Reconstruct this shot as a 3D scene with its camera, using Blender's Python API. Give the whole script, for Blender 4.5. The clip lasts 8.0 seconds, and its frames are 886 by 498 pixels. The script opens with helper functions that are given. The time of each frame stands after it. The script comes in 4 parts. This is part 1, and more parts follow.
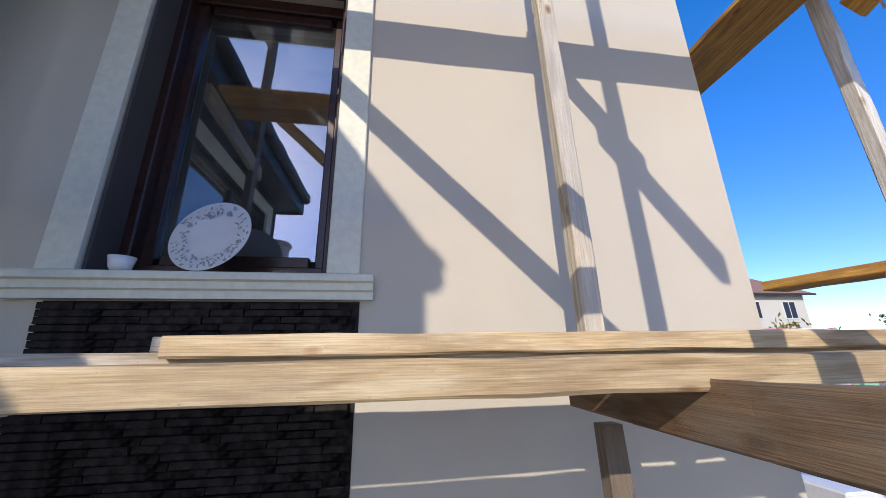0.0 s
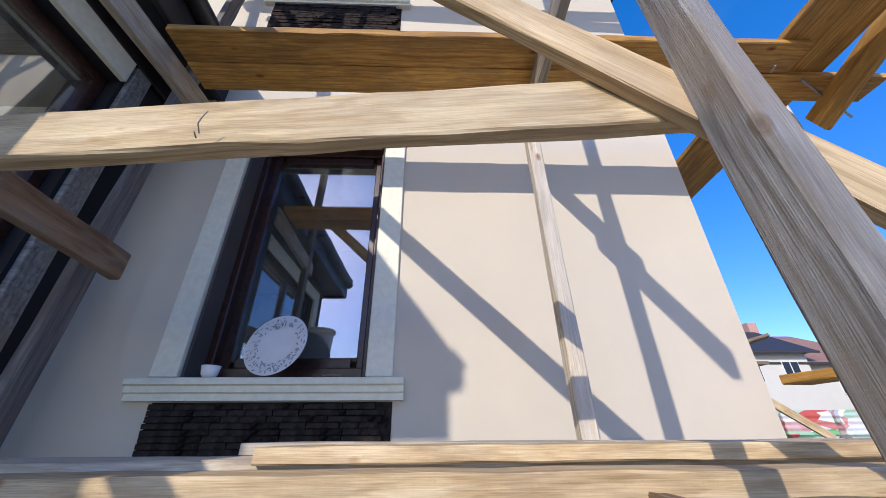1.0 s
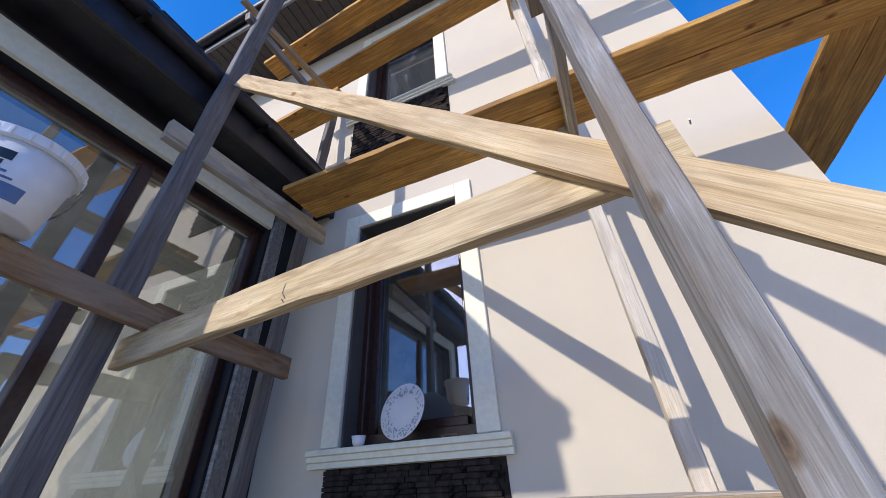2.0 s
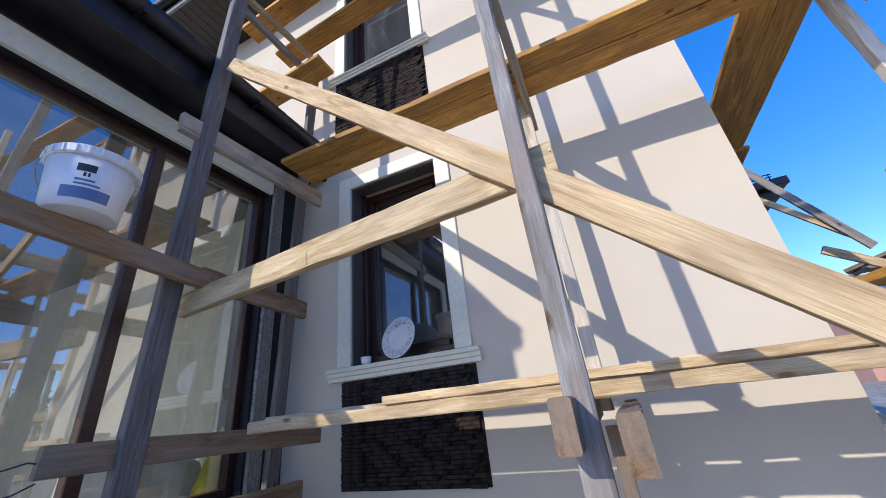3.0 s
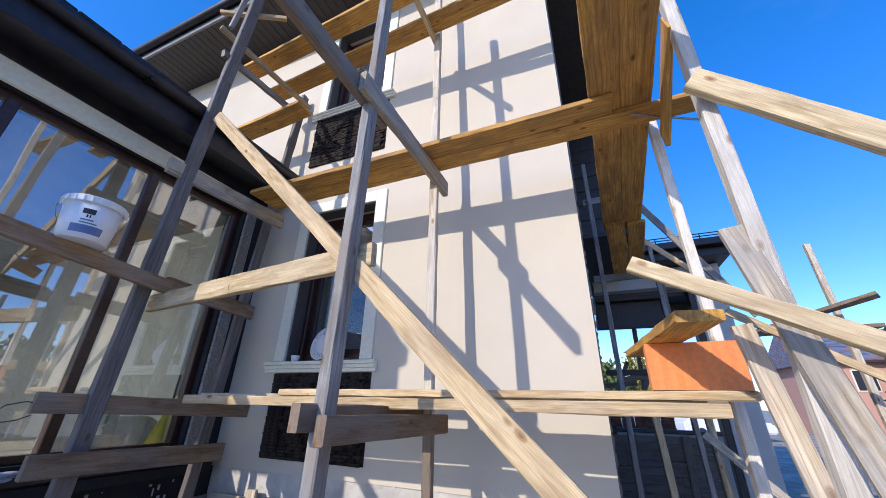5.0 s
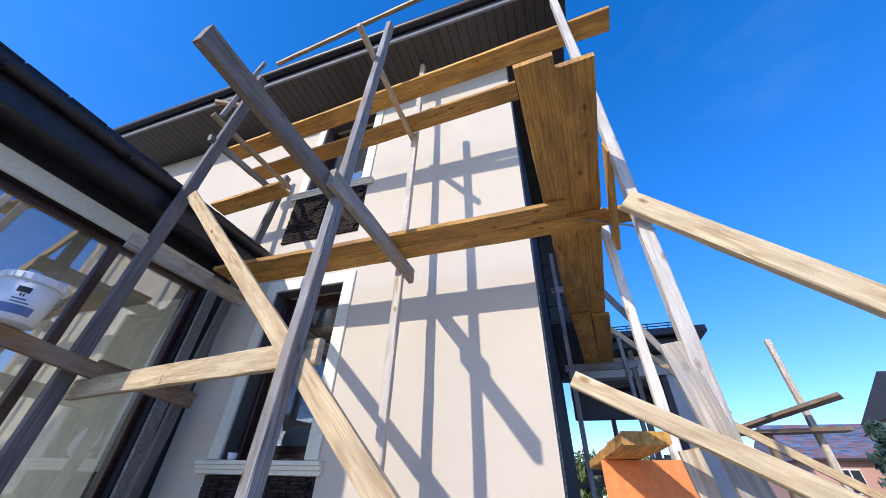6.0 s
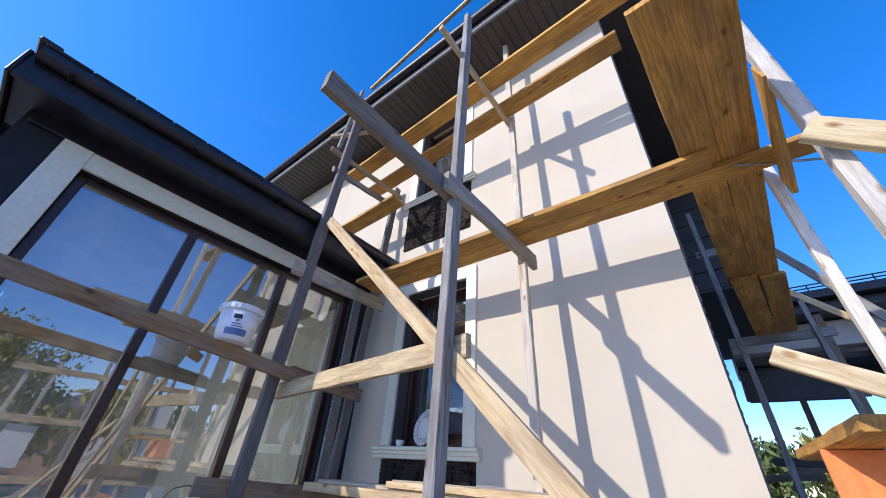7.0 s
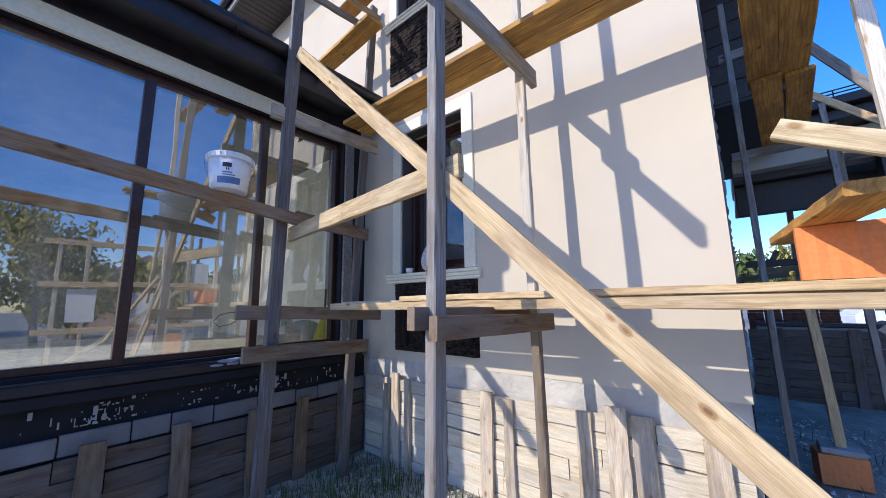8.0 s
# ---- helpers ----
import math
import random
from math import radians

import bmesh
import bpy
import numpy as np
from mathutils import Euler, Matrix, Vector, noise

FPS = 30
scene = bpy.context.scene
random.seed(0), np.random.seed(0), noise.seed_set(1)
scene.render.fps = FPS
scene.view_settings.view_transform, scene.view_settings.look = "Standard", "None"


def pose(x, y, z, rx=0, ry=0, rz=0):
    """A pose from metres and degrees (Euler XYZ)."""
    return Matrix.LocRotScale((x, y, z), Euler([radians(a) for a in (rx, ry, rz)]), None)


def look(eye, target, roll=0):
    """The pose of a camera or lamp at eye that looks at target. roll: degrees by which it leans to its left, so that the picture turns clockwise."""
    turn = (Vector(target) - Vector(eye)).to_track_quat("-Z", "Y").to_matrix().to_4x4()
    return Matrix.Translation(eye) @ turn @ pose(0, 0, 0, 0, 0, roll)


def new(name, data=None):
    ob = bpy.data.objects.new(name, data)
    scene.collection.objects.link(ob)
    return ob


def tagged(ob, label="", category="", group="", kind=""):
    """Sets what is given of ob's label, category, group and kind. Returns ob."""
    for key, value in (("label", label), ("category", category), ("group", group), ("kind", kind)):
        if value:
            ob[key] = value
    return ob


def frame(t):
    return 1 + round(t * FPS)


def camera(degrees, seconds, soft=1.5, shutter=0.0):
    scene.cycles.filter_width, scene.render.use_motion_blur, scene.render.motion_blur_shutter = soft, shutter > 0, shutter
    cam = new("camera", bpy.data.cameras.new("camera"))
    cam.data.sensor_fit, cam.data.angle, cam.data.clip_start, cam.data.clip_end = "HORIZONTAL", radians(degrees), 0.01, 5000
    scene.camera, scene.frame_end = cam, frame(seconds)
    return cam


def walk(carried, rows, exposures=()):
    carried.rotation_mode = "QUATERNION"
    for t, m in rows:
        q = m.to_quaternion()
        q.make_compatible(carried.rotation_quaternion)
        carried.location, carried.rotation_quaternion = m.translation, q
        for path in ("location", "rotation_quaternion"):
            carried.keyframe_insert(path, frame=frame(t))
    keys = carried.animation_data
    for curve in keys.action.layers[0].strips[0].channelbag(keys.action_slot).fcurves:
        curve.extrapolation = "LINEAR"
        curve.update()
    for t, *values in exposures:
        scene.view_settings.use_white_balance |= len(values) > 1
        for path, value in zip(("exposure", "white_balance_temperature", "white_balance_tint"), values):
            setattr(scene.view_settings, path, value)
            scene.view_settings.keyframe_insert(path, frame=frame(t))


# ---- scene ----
cam = camera(103.1, 8.0, soft=0.75)
PATH = [
    (0, (0.245, 0.06, 1.733), (0.529, 1.957, 2.3), -0.9),
    (0.5, (0.256, -0.111, 1.797), (0.432, 1.642, 2.744), -2.7),
    (1, (0.298, -0.287, 1.801), (0.36, 1.485, 2.726), -0.4),
    (1.5, (0.454, -0.36, 1.838), (0.104, 1.317, 2.87), -3.5),
    (1.7, (0.531, -0.379, 1.854), (0.045, 1.218, 2.955), -3.3),
    (2.8, (0.805, -0.787, 1.764), (0.055, 0.84, 2.653), -5.9),
    (3, (0.875, -0.833, 1.711), (0.21, 0.877, 2.507), -6.6),
    (3.5, (1.183, -0.873, 1.608), (0.273, 0.794, 2.234), 2.8),
    (4, (1.471, -0.995, 1.654), (0.737, 0.695, 2.433), 0.3),
    (4.2, (1.58, -1.086, 1.646), (0.907, 0.668, 2.333), -2.2),
    (5.3, (1.934, -1.203, 1.756), (1.241, 0.448, 2.646), 3.1),
    (5.5, (1.979, -1.184, 1.786), (1.364, 0.451, 2.76), 3.7),
    (6, (2.016, -1.215, 1.829), (1.465, 0.323, 2.983), 2.2),
    (6.5, (1.984, -1.244, 1.828), (1.285, 0.233, 2.981), 2.7),
    (7, (1.912, -1.282, 1.825), (0.832, 0.009, 2.905), 4.1),
    (7.5, (1.89, -1.27, 1.792), (0.599, -0.064, 2.73), 2.7),
    (8, (1.897, -1.166, 1.708), (0.635, 0.355, 2.015), -0.9),
]
walk(cam, [(t, look(eye, target, roll)) for t, eye, target, roll in PATH], exposures=[(0.0, 0.32, 7050, 11.0), (0.6, 0.40, 6850, 11.5), (4.0, 0.46, 6800, 11.5), (7.0, 0.54, 6780, 11.5), (8.0, 0.54, 6780, 11.5)])

# ---- world and sun ----
SUN_TO = Vector((0.436, 1.0, -0.585)).normalized()
world = bpy.data.worlds.new("sky")
scene.world = world
world.use_nodes = True
wn = world.node_tree
sky = wn.nodes.new("ShaderNodeTexSky")
sky.sky_type, sky.sun_disc = "NISHITA", False
sky.sun_elevation = math.asin(-SUN_TO.z)
sky.sun_rotation = math.atan2(-SUN_TO.x, -SUN_TO.y)
sky.air_density, sky.dust_density, sky.ozone_density = 1.0, 0.30, 3.3
deep = wn.nodes.new("ShaderNodeHueSaturation")
deep.inputs["Saturation"].default_value, deep.inputs["Value"].default_value = 1.36, 1.74
deep.inputs["Hue"].default_value = 0.511
wn.links.new(sky.outputs[0], deep.inputs["Color"])
# thin high wisps of cloud
wc = wn.nodes.new("ShaderNodeTexCoord")
wm = wn.nodes.new("ShaderNodeMapping")
wm.inputs["Scale"].default_value = (1.6, 1.6, 5.0)
wn.links.new(wc.outputs["Generated"], wm.inputs[0])
wz = wn.nodes.new("ShaderNodeTexNoise")
wz.inputs["Scale"].default_value, wz.inputs["Detail"].default_value, wz.inputs["Roughness"].default_value = 1.9, 7.0, 0.6
wn.links.new(wm.outputs[0], wz.inputs[0])
wr = wn.nodes.new("ShaderNodeValToRGB")
wr.color_ramp.elements[0].position, wr.color_ramp.elements[0].color = 0.60, (0, 0, 0, 1)
wr.color_ramp.elements[1].position, wr.color_ramp.elements[1].color = 0.86, (0.03, 0.03, 0.03, 1)
wn.links.new(wz.outputs[0], wr.inputs[0])
wx = wn.nodes.new("ShaderNodeMix")
wx.data_type = "RGBA"
wx.inputs[7].default_value = (5.0, 5.2, 5.6, 1)
wn.links.new(wr.outputs[0], wx.inputs[0])
wn.links.new(deep.outputs[0], wx.inputs[6])
# cool haze low over the horizon
ws = wn.nodes.new("ShaderNodeSeparateXYZ")
wn.links.new(wc.outputs["Generated"], ws.inputs[0])
wh = wn.nodes.new("ShaderNodeValToRGB")
wh.color_ramp.elements[0].position, wh.color_ramp.elements[0].color = 0.0, (0.57, 0.59, 0.75, 1)
wh.color_ramp.elements[1].position, wh.color_ramp.elements[1].color = 0.75, (1.0, 1.0, 1.0, 1)
wh_mid = wh.color_ramp.elements.new(0.32)
wh_mid.color = (0.76, 0.73, 0.88, 1)
wn.links.new(ws.outputs[2], wh.inputs[0])
wf = wn.nodes.new("ShaderNodeMix")
wf.data_type, wf.blend_type = "RGBA", "MULTIPLY"
wf.inputs[0].default_value = 1.0
wn.links.new(wx.outputs[2], wf.inputs[6])
wn.links.new(wh.outputs[0], wf.inputs[7])
wn.links.new(wf.outputs[2], wn.nodes["Background"].inputs[0])
wn.nodes["Background"].inputs[1].default_value = 0.15
sun_data = bpy.data.lights.new("sun", "SUN")
sun_data.energy, sun_data.angle, sun_data.color = 2.8, radians(0.53), (1.0, 0.95, 0.88)
sun = new("sun", sun_data)
sun.matrix_world = look((-4, -10, 8), Vector((-4, -10, 8)) + SUN_TO)

# added fill lamp behind the end glazing, brightens the wing room beyond the sky light
wing_fill = bpy.data.lights.new("wing_fill_lamp", "AREA")
wing_fill.shape, wing_fill.size, wing_fill.size_y, wing_fill.energy, wing_fill.color = "RECTANGLE", 3.4, 1.7, 20.0, (0.92, 0.96, 1.0)
new("wing_fill_lamp", wing_fill).matrix_world = look((-3.75, -1.72, 2.17), (-3.4, 1.0, 2.1))

# ---- materials ----
def base_mat(name, rough=0.7, metal=0.0):
    m = bpy.data.materials.new(name)
    m.use_nodes = True
    n = m.node_tree.nodes["Principled BSDF"]
    n.inputs["Roughness"].default_value, n.inputs["Metallic"].default_value = rough, metal
    return m, m.node_tree, n


def node(t, kind, **kw):
    n = t.nodes.new(kind)
    for k, v in kw.items():
        if k in n.inputs:
            n.inputs[k].default_value = v
    return n


def ramp(t, src, stops):
    r = t.nodes.new("ShaderNodeValToRGB")
    els = r.color_ramp.elements
    while len(els) < len(stops):
        els.new(0.5)
    for e, (p, c) in zip(els, stops):
        e.position, e.color = p, (c[0], c[1], c[2], 1)
    t.links.new(src, r.inputs[0])
    return r.outputs[0]


def mix(t, a, b, fac, how="MIX"):
    n = t.nodes.new("ShaderNodeMix")
    n.data_type, n.blend_type = "RGBA", how
    for sock, v in ((n.inputs[0], fac), (n.inputs[6], a), (n.inputs[7], b)):
        if hasattr(v, "default_value") or hasattr(v, "is_linked"):
            t.links.new(v, sock)
        else:
            sock.default_value = v if isinstance(v, (int, float)) else (*v, 1)
    return n.outputs[2]


def coords(t, scale=(1, 1, 1), which="Object", jitter=False):
    tc = t.nodes.new("ShaderNodeTexCoord")
    mp = t.nodes.new("ShaderNodeMapping")
    mp.inputs["Scale"].default_value = scale
    t.links.new(tc.outputs[which], mp.inputs[0])
    if jitter:
        info = t.nodes.new("ShaderNodeObjectInfo")
        mul = t.nodes.new("ShaderNodeMath")
        mul.operation = "MULTIPLY"
        mul.inputs[1].default_value = 37.0
        t.links.new(info.outputs["Random"], mul.inputs[0])
        t.links.new(mul.outputs[0], mp.inputs["Location"])
    return mp.outputs[0]


def bumped(t, n, height, strength, distance=0.002):
    b = node(t, "ShaderNodeBump", Strength=strength, Distance=distance)
    t.links.new(height, b.inputs["Height"])
    t.links.new(b.outputs[0], n.inputs["Normal"])


def wood(name, dark, mid, light, rough=0.75, stain=0.5, grey=(0.3, 0.29, 0.27), bump=0.5, figure=1.0):
    """Sawn timber, grain along the local x axis, each plank a little different."""
    m, t, n = base_mat(name, rough)
    c = coords(t, (0.9, 11, 11), jitter=True)
    nz = node(t, "ShaderNodeTexNoise", Scale=3.0, Detail=8.0, Roughness=0.62, Distortion=0.6)
    t.links.new(c, nz.inputs[0])
    c2 = coords(t, (2.5, 120, 120), jitter=True)
    fine = node(t, "ShaderNodeTexNoise", Scale=3.0, Detail=4.0, Roughness=0.6)
    t.links.new(c2, fine.inputs[0])
    rings = node(t, "ShaderNodeTexWave", Scale=1.6, Distortion=9.0, Detail=4.0)
    rings.inputs["Detail Scale"].default_value = 1.4
    rings.bands_direction = "Y"
    t.links.new(coords(t, (1.1, 8, 6), jitter=True), rings.inputs[0])
    col = ramp(t, nz.outputs[0], [(0.28, dark), (0.5, mid), (0.74, light)])
    ringcol = ramp(t, rings.outputs[0], [(0.0, (0.55, 0.46, 0.36)), (0.28, (0.86, 0.82, 0.77)), (0.6, (1, 1, 1))])
    col = mix(t, col, ringcol, 0.55 * figure, "MULTIPLY")
    finecol = ramp(t, fine.outputs[0], [(0.33, (0.60, 0.57, 0.52)), (0.62, (1.10, 1.08, 1.05))])
    col = mix(t, col, finecol, 0.7, "MULTIPLY")
    vor = node(t, "ShaderNodeTexVoronoi", Scale=1.0)
    t.links.new(coords(t, (6.0, 12, 12), jitter=True), vor.inputs[0])
    pick = t.nodes.new("ShaderNodeSeparateColor")
    t.links.new(vor.outputs["Color"], pick.inputs[0])
    some = ramp(t, pick.outputs[0], [(0.52, (0, 0, 0)), (0.55, (figure, figure, figure))])
    knot = ramp(t, vor.outputs[0], [(0.06, (0.30, 0.18, 0.10)), (0.10, (0.66, 0.50, 0.34)), (0.12, (0.56, 0.42, 0.28)), (0.19, (1, 1, 1))])
    col = mix(t, col, knot, some, "MULTIPLY")
    big = node(t, "ShaderNodeTexNoise", Scale=3.2, Detail=7.0, Roughness=0.65)
    t.links.new(coords(t, (0.8, 2, 2), jitter=True), big.inputs[0])
    wear = ramp(t, big.outputs[0], [(0.45, (0, 0, 0)), (0.57, (stain, stain, stain)), (0.72, (min(1, stain * 1.5),) * 3)])
    col = mix(t, col, grey, wear)
    info = t.nodes.new("ShaderNodeObjectInfo")
    tone = ramp(t, info.outputs["Random"], [(0.0, (0.8, 0.78, 0.76)), (1.0, (1.12, 1.1, 1.06))])
    col = mix(t, col, tone, 1.0, "MULTIPLY")
    t.links.new(col, n.inputs["Base Color"])
    h = mix(t, nz.outputs[0], fine.outputs[0], 0.6)
    saw = node(t, "ShaderNodeTexNoise", Scale=3.0, Detail=2.0)
    t.links.new(coords(t, (55, 3.5, 3.5), jitter=True), saw.inputs[0])
    col = mix(t, col, ramp(t, saw.outputs[0], [(0.32, (0.84, 0.83, 0.81)), (0.5, (1, 1, 1))]), 0.10, "MULTIPLY")
    speck = node(t, "ShaderNodeTexNoise", Scale=3.0, Detail=3.0, Roughness=0.7)
    t.links.new(coords(t, (30, 60, 60), jitter=True), speck.inputs[0])
    col = mix(t, col, ramp(t, speck.outputs[0], [(0.27, (0.30, 0.24, 0.18)), (0.33, (1, 1, 1))]), 0.5, "MULTIPLY")
    t.links.new(col, n.inputs["Base Color"])
    h = mix(t, h, saw.outputs[0], 0.16)
    bumped(t, n, h, bump, 0.004)
    return m


def plaster(name, colour, dark, scale=1.0, bump=0.35, rough=0.9, stain=0.25):
    m, t, n = base_mat(name, rough)
    n.inputs["Specular IOR Level"].default_value = 0.2
    c = coords(t, (scale, scale, scale))
    grain = node(t, "ShaderNodeTexNoise", Scale=260.0, Detail=3.0, Roughness=0.7)
    t.links.new(c, grain.inputs[0])
    big = node(t, "ShaderNodeTexNoise", Scale=1.7, Detail=6.0, Roughness=0.6)
    t.links.new(c, big.inputs[0])
    col = mix(t, colour, dark, ramp(t, big.outputs[0], [(0.35, (0, 0, 0)), (0.75, (stain, stain, stain))]))
    g = ramp(t, grain.outputs[0], [(0.3, (0.86, 0.86, 0.86)), (0.7, (1.05, 1.05, 1.05))])
    col = mix(t, col, g, 0.8, "MULTIPLY")
    t.links.new(col, n.inputs["Base Color"])
    bumped(t, n, grain.outputs[0], bump, 0.003)
    return m


def plain(name, colour, rough=0.5, metal=0.0, var=0.12, scale=14.0, bump=0.1):
    m, t, n = base_mat(name, rough, metal)
    nz = node(t, "ShaderNodeTexNoise", Scale=scale, Detail=6.0, Roughness=0.6)
    t.links.new(coords(t), nz.inputs[0])
    lo = tuple(max(0.0, v * (1 - var * 1.6)) for v in colour)
    hi = tuple(min(1.0, v * (1 + var)) for v in colour)
    t.links.new(ramp(t, nz.outputs[0], [(0.3, lo), (0.7, hi)]), n.inputs["Base Color"])
    bumped(t, n, nz.outputs[0], bump, 0.003)
    return m


def glazing(name, gloss_min=0.26, tint=(0.93, 0.96, 0.95)):
    """Clear pane: see-through, with a mirror gloss that grows towards grazing angles."""
    m = bpy.data.materials.new(name)
    m.use_nodes = True
    t = m.node_tree
    t.nodes.remove(t.nodes["Principled BSDF"])
    clear = t.nodes.new("ShaderNodeBsdfTransparent")
    clear.inputs[0].default_value = (*tint, 1)
    # dust film, made stronger to paint in the pale reflected haze as well
    film = t.nodes.new("ShaderNodeBsdfTranslucent")
    film.inputs[0].default_value = (0.75, 0.77, 0.78, 1)
    smear = node(t, "ShaderNodeTexNoise", Scale=2.4, Detail=7.0, Roughness=0.62, Distortion=1.2)
    t.links.new(coords(t, (1.0, 1.0, 0.45)), smear.inputs[0])
    dusty = t.nodes.new("ShaderNodeMixShader")
    t.links.new(ramp(t, smear.outputs[0], [(0.40, (0.03, 0.03, 0.03)), (0.58, (0.11, 0.11, 0.11)), (0.72, (0.26, 0.26, 0.26))]), dusty.inputs[0])
    t.links.new(clear.outputs[0], dusty.inputs[1])
    dust_haze = t.nodes.new("ShaderNodeBsdfDiffuse")
    dust_haze.inputs[0].default_value = (0.50, 0.52, 0.54, 1)
    layer = t.nodes.new("ShaderNodeMixShader")
    t.links.new(dust_haze.outputs[0], layer.inputs[1])
    t.links.new(film.outputs[0], layer.inputs[2])
    t.links.new(layer.outputs[0], dusty.inputs[2])
    gloss = t.nodes.new("ShaderNodeBsdfGlossy")
    gloss.inputs["Roughness"].default_value = 0.004
    lw = node(t, "ShaderNodeLayerWeight", Blend=0.5)
    power = node(t, "ShaderNodeMath")
    power.operation = "POWER"
    power.inputs[1].default_value = 3.5
    t.links.new(lw.outputs["Facing"], power.inputs[0])
    fres = t.nodes.new("ShaderNodeMapRange")
    fres.inputs["To Min"].default_value, fres.inputs["To Max"].default_value = gloss_min, 1.0
    t.links.new(power.outputs[0], fres.inputs["Value"])
    wavy = node(t, "ShaderNodeTexNoise", Scale=1.6, Detail=1.0)
    t.links.new(coords(t), wavy.inputs[0])
    b = node(t, "ShaderNodeBump", Strength=0.06, Distance=0.02)
    t.links.new(wavy.outputs[0], b.inputs["Height"])
    t.links.new(b.outputs[0], gloss.inputs["Normal"])
    both = t.nodes.new("ShaderNodeMixShader")
    t.links.new(fres.outputs[0], both.inputs[0])
    t.links.new(dusty.outputs[0], both.inputs[1])
    t.links.new(gloss.outputs[0], both.inputs[2])
    t.links.new(both.outputs[0], t.nodes["Material Output"].inputs[0])
    return m


WOOD_NEW = wood("wood_new", (0.46, 0.325, 0.165), (0.70, 0.535, 0.315), (0.82, 0.69, 0.47), stain=0.38, grey=(0.42, 0.31, 0.20))
WOOD_DECK = wood("wood_deck", (0.42, 0.20, 0.04), (0.66, 0.36, 0.085), (0.78, 0.47, 0.14), stain=0.42, grey=(0.20, 0.11, 0.045))
WOOD_GREY = wood("wood_grey", (0.15, 0.15, 0.155), (0.28, 0.285, 0.295), (0.43, 0.435, 0.45), stain=0.6, grey=(0.24, 0.205, 0.175), bump=0.8)
WOOD_PALE = wood("wood_pale", (0.42, 0.36, 0.28), (0.62, 0.56, 0.47), (0.78, 0.72, 0.63), stain=0.4, grey=(0.42, 0.40, 0.37))
WOOD_FORM = wood("wood_form", (0.40, 0.32, 0.23), (0.64, 0.55, 0.44), (0.80, 0.72, 0.60), stain=0.45, grey=(0.36, 0.34, 0.32), bump=0.7)
WOOD_SAWN = wood("wood_sawn", (0.44, 0.33, 0.19), (0.68, 0.55, 0.34), (0.80, 0.69, 0.48), stain=0.35, grey=(0.50, 0.40, 0.28))
WOOD_WHITE = wood("wood_white", (0.58, 0.56, 0.52), (0.78, 0.76, 0.72), (0.85, 0.84, 0.81), stain=0.35, grey=(0.50, 0.46, 0.40), figure=0.7)
WOOD_LIME = wood("wood_limed", (0.54, 0.47, 0.36), (0.74, 0.67, 0.54), (0.83, 0.77, 0.65), stain=0.5, grey=(0.60, 0.58, 0.53), bump=0.6, figure=0.45)
# darkest grey-brown timber, for the west and veranda shuttering
WOOD_DARK = wood("wood_dark", (0.075, 0.056, 0.045), (0.14, 0.105, 0.083), (0.22, 0.17, 0.13), stain=0.6, grey=(0.13, 0.12, 0.12), bump=0.8, figure=0.7)
WOOD_DULL = wood("wood_dull_grey", (0.11, 0.11, 0.12), (0.20, 0.20, 0.215), (0.31, 0.31, 0.325), stain=0.5, grey=(0.18, 0.15, 0.13), bump=0.8)
WOOD_OLD = wood("wood_old", (0.13, 0.075, 0.04), (0.27, 0.165, 0.09), (0.38, 0.26, 0.15), stain=0.5, grey=(0.26, 0.22, 0.18), bump=0.8)
WOOD_TAN = wood("wood_tan", (0.28, 0.235, 0.175), (0.46, 0.40, 0.31), (0.58, 0.52, 0.42), stain=0.6, grey=(0.28, 0.27, 0.26), bump=0.8)
WOOD_BROWN = wood("wood_brown", (0.13, 0.09, 0.06), (0.24, 0.17, 0.11), (0.34, 0.26, 0.18), stain=0.5, grey=(0.2, 0.18, 0.16), bump=0.8)
STUCCO = plaster("stucco", (0.65, 0.582, 0.472), (0.57, 0.508, 0.415), stain=0.6, bump=0.5)
WHITE_PAINT = plain("cream_paint", (0.72, 0.70, 0.62), 0.55, var=0.06, scale=30)
TRIM_PAINT = plain("trim_paint", (0.78, 0.755, 0.61), 0.6, var=0.06, scale=30)
DARK_FRAME = plain("dark_brown_frame", (0.050, 0.020, 0.013), 0.32, var=0.3, scale=40)
GLASS = glazing("window_glass")
BLACK_WALL = plaster("black_coating", (0.022, 0.022, 0.026), (0.04, 0.04, 0.045), bump=0.8, rough=0.8, stain=0.7)
BLACK_TRIM = plain("black_fascia", (0.018, 0.014, 0.017), 0.42, var=0.4, scale=9)
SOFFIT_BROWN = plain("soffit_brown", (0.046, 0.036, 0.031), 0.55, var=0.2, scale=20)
STONE_DARK = plain("dark_stone", (0.032, 0.025, 0.022), 0.9, var=0.6, scale=26, bump=0.8)
STONE_DARK.node_tree.nodes["Principled BSDF"].inputs["Specular IOR Level"].default_value = 0.08
MORTAR = plaster("grey_mortar", (0.66, 0.63, 0.57), (0.36, 0.34, 0.32), scale=2.0, bump=0.9, stain=0.9)
CONCRETE = plaster("concrete", (0.42, 0.41, 0.39), (0.25, 0.25, 0.24), scale=1.5, bump=0.7, stain=0.8)
CLAY = plain("clay_block", (0.78, 0.255, 0.085), 0.85, var=0.08, scale=45, bump=0.3)
CLAY_DARK = plain("dark_brick", (0.20, 0.075, 0.045), 0.9, var=0.3, scale=12, bump=0.3)
PLASTIC_WHITE = plain("white_plastic", (0.78, 0.79, 0.80), 0.35, var=0.04, scale=20)
PLASTIC_BLUE = plain("blue_label", (0.10, 0.17, 0.33), 0.4, var=0.1)
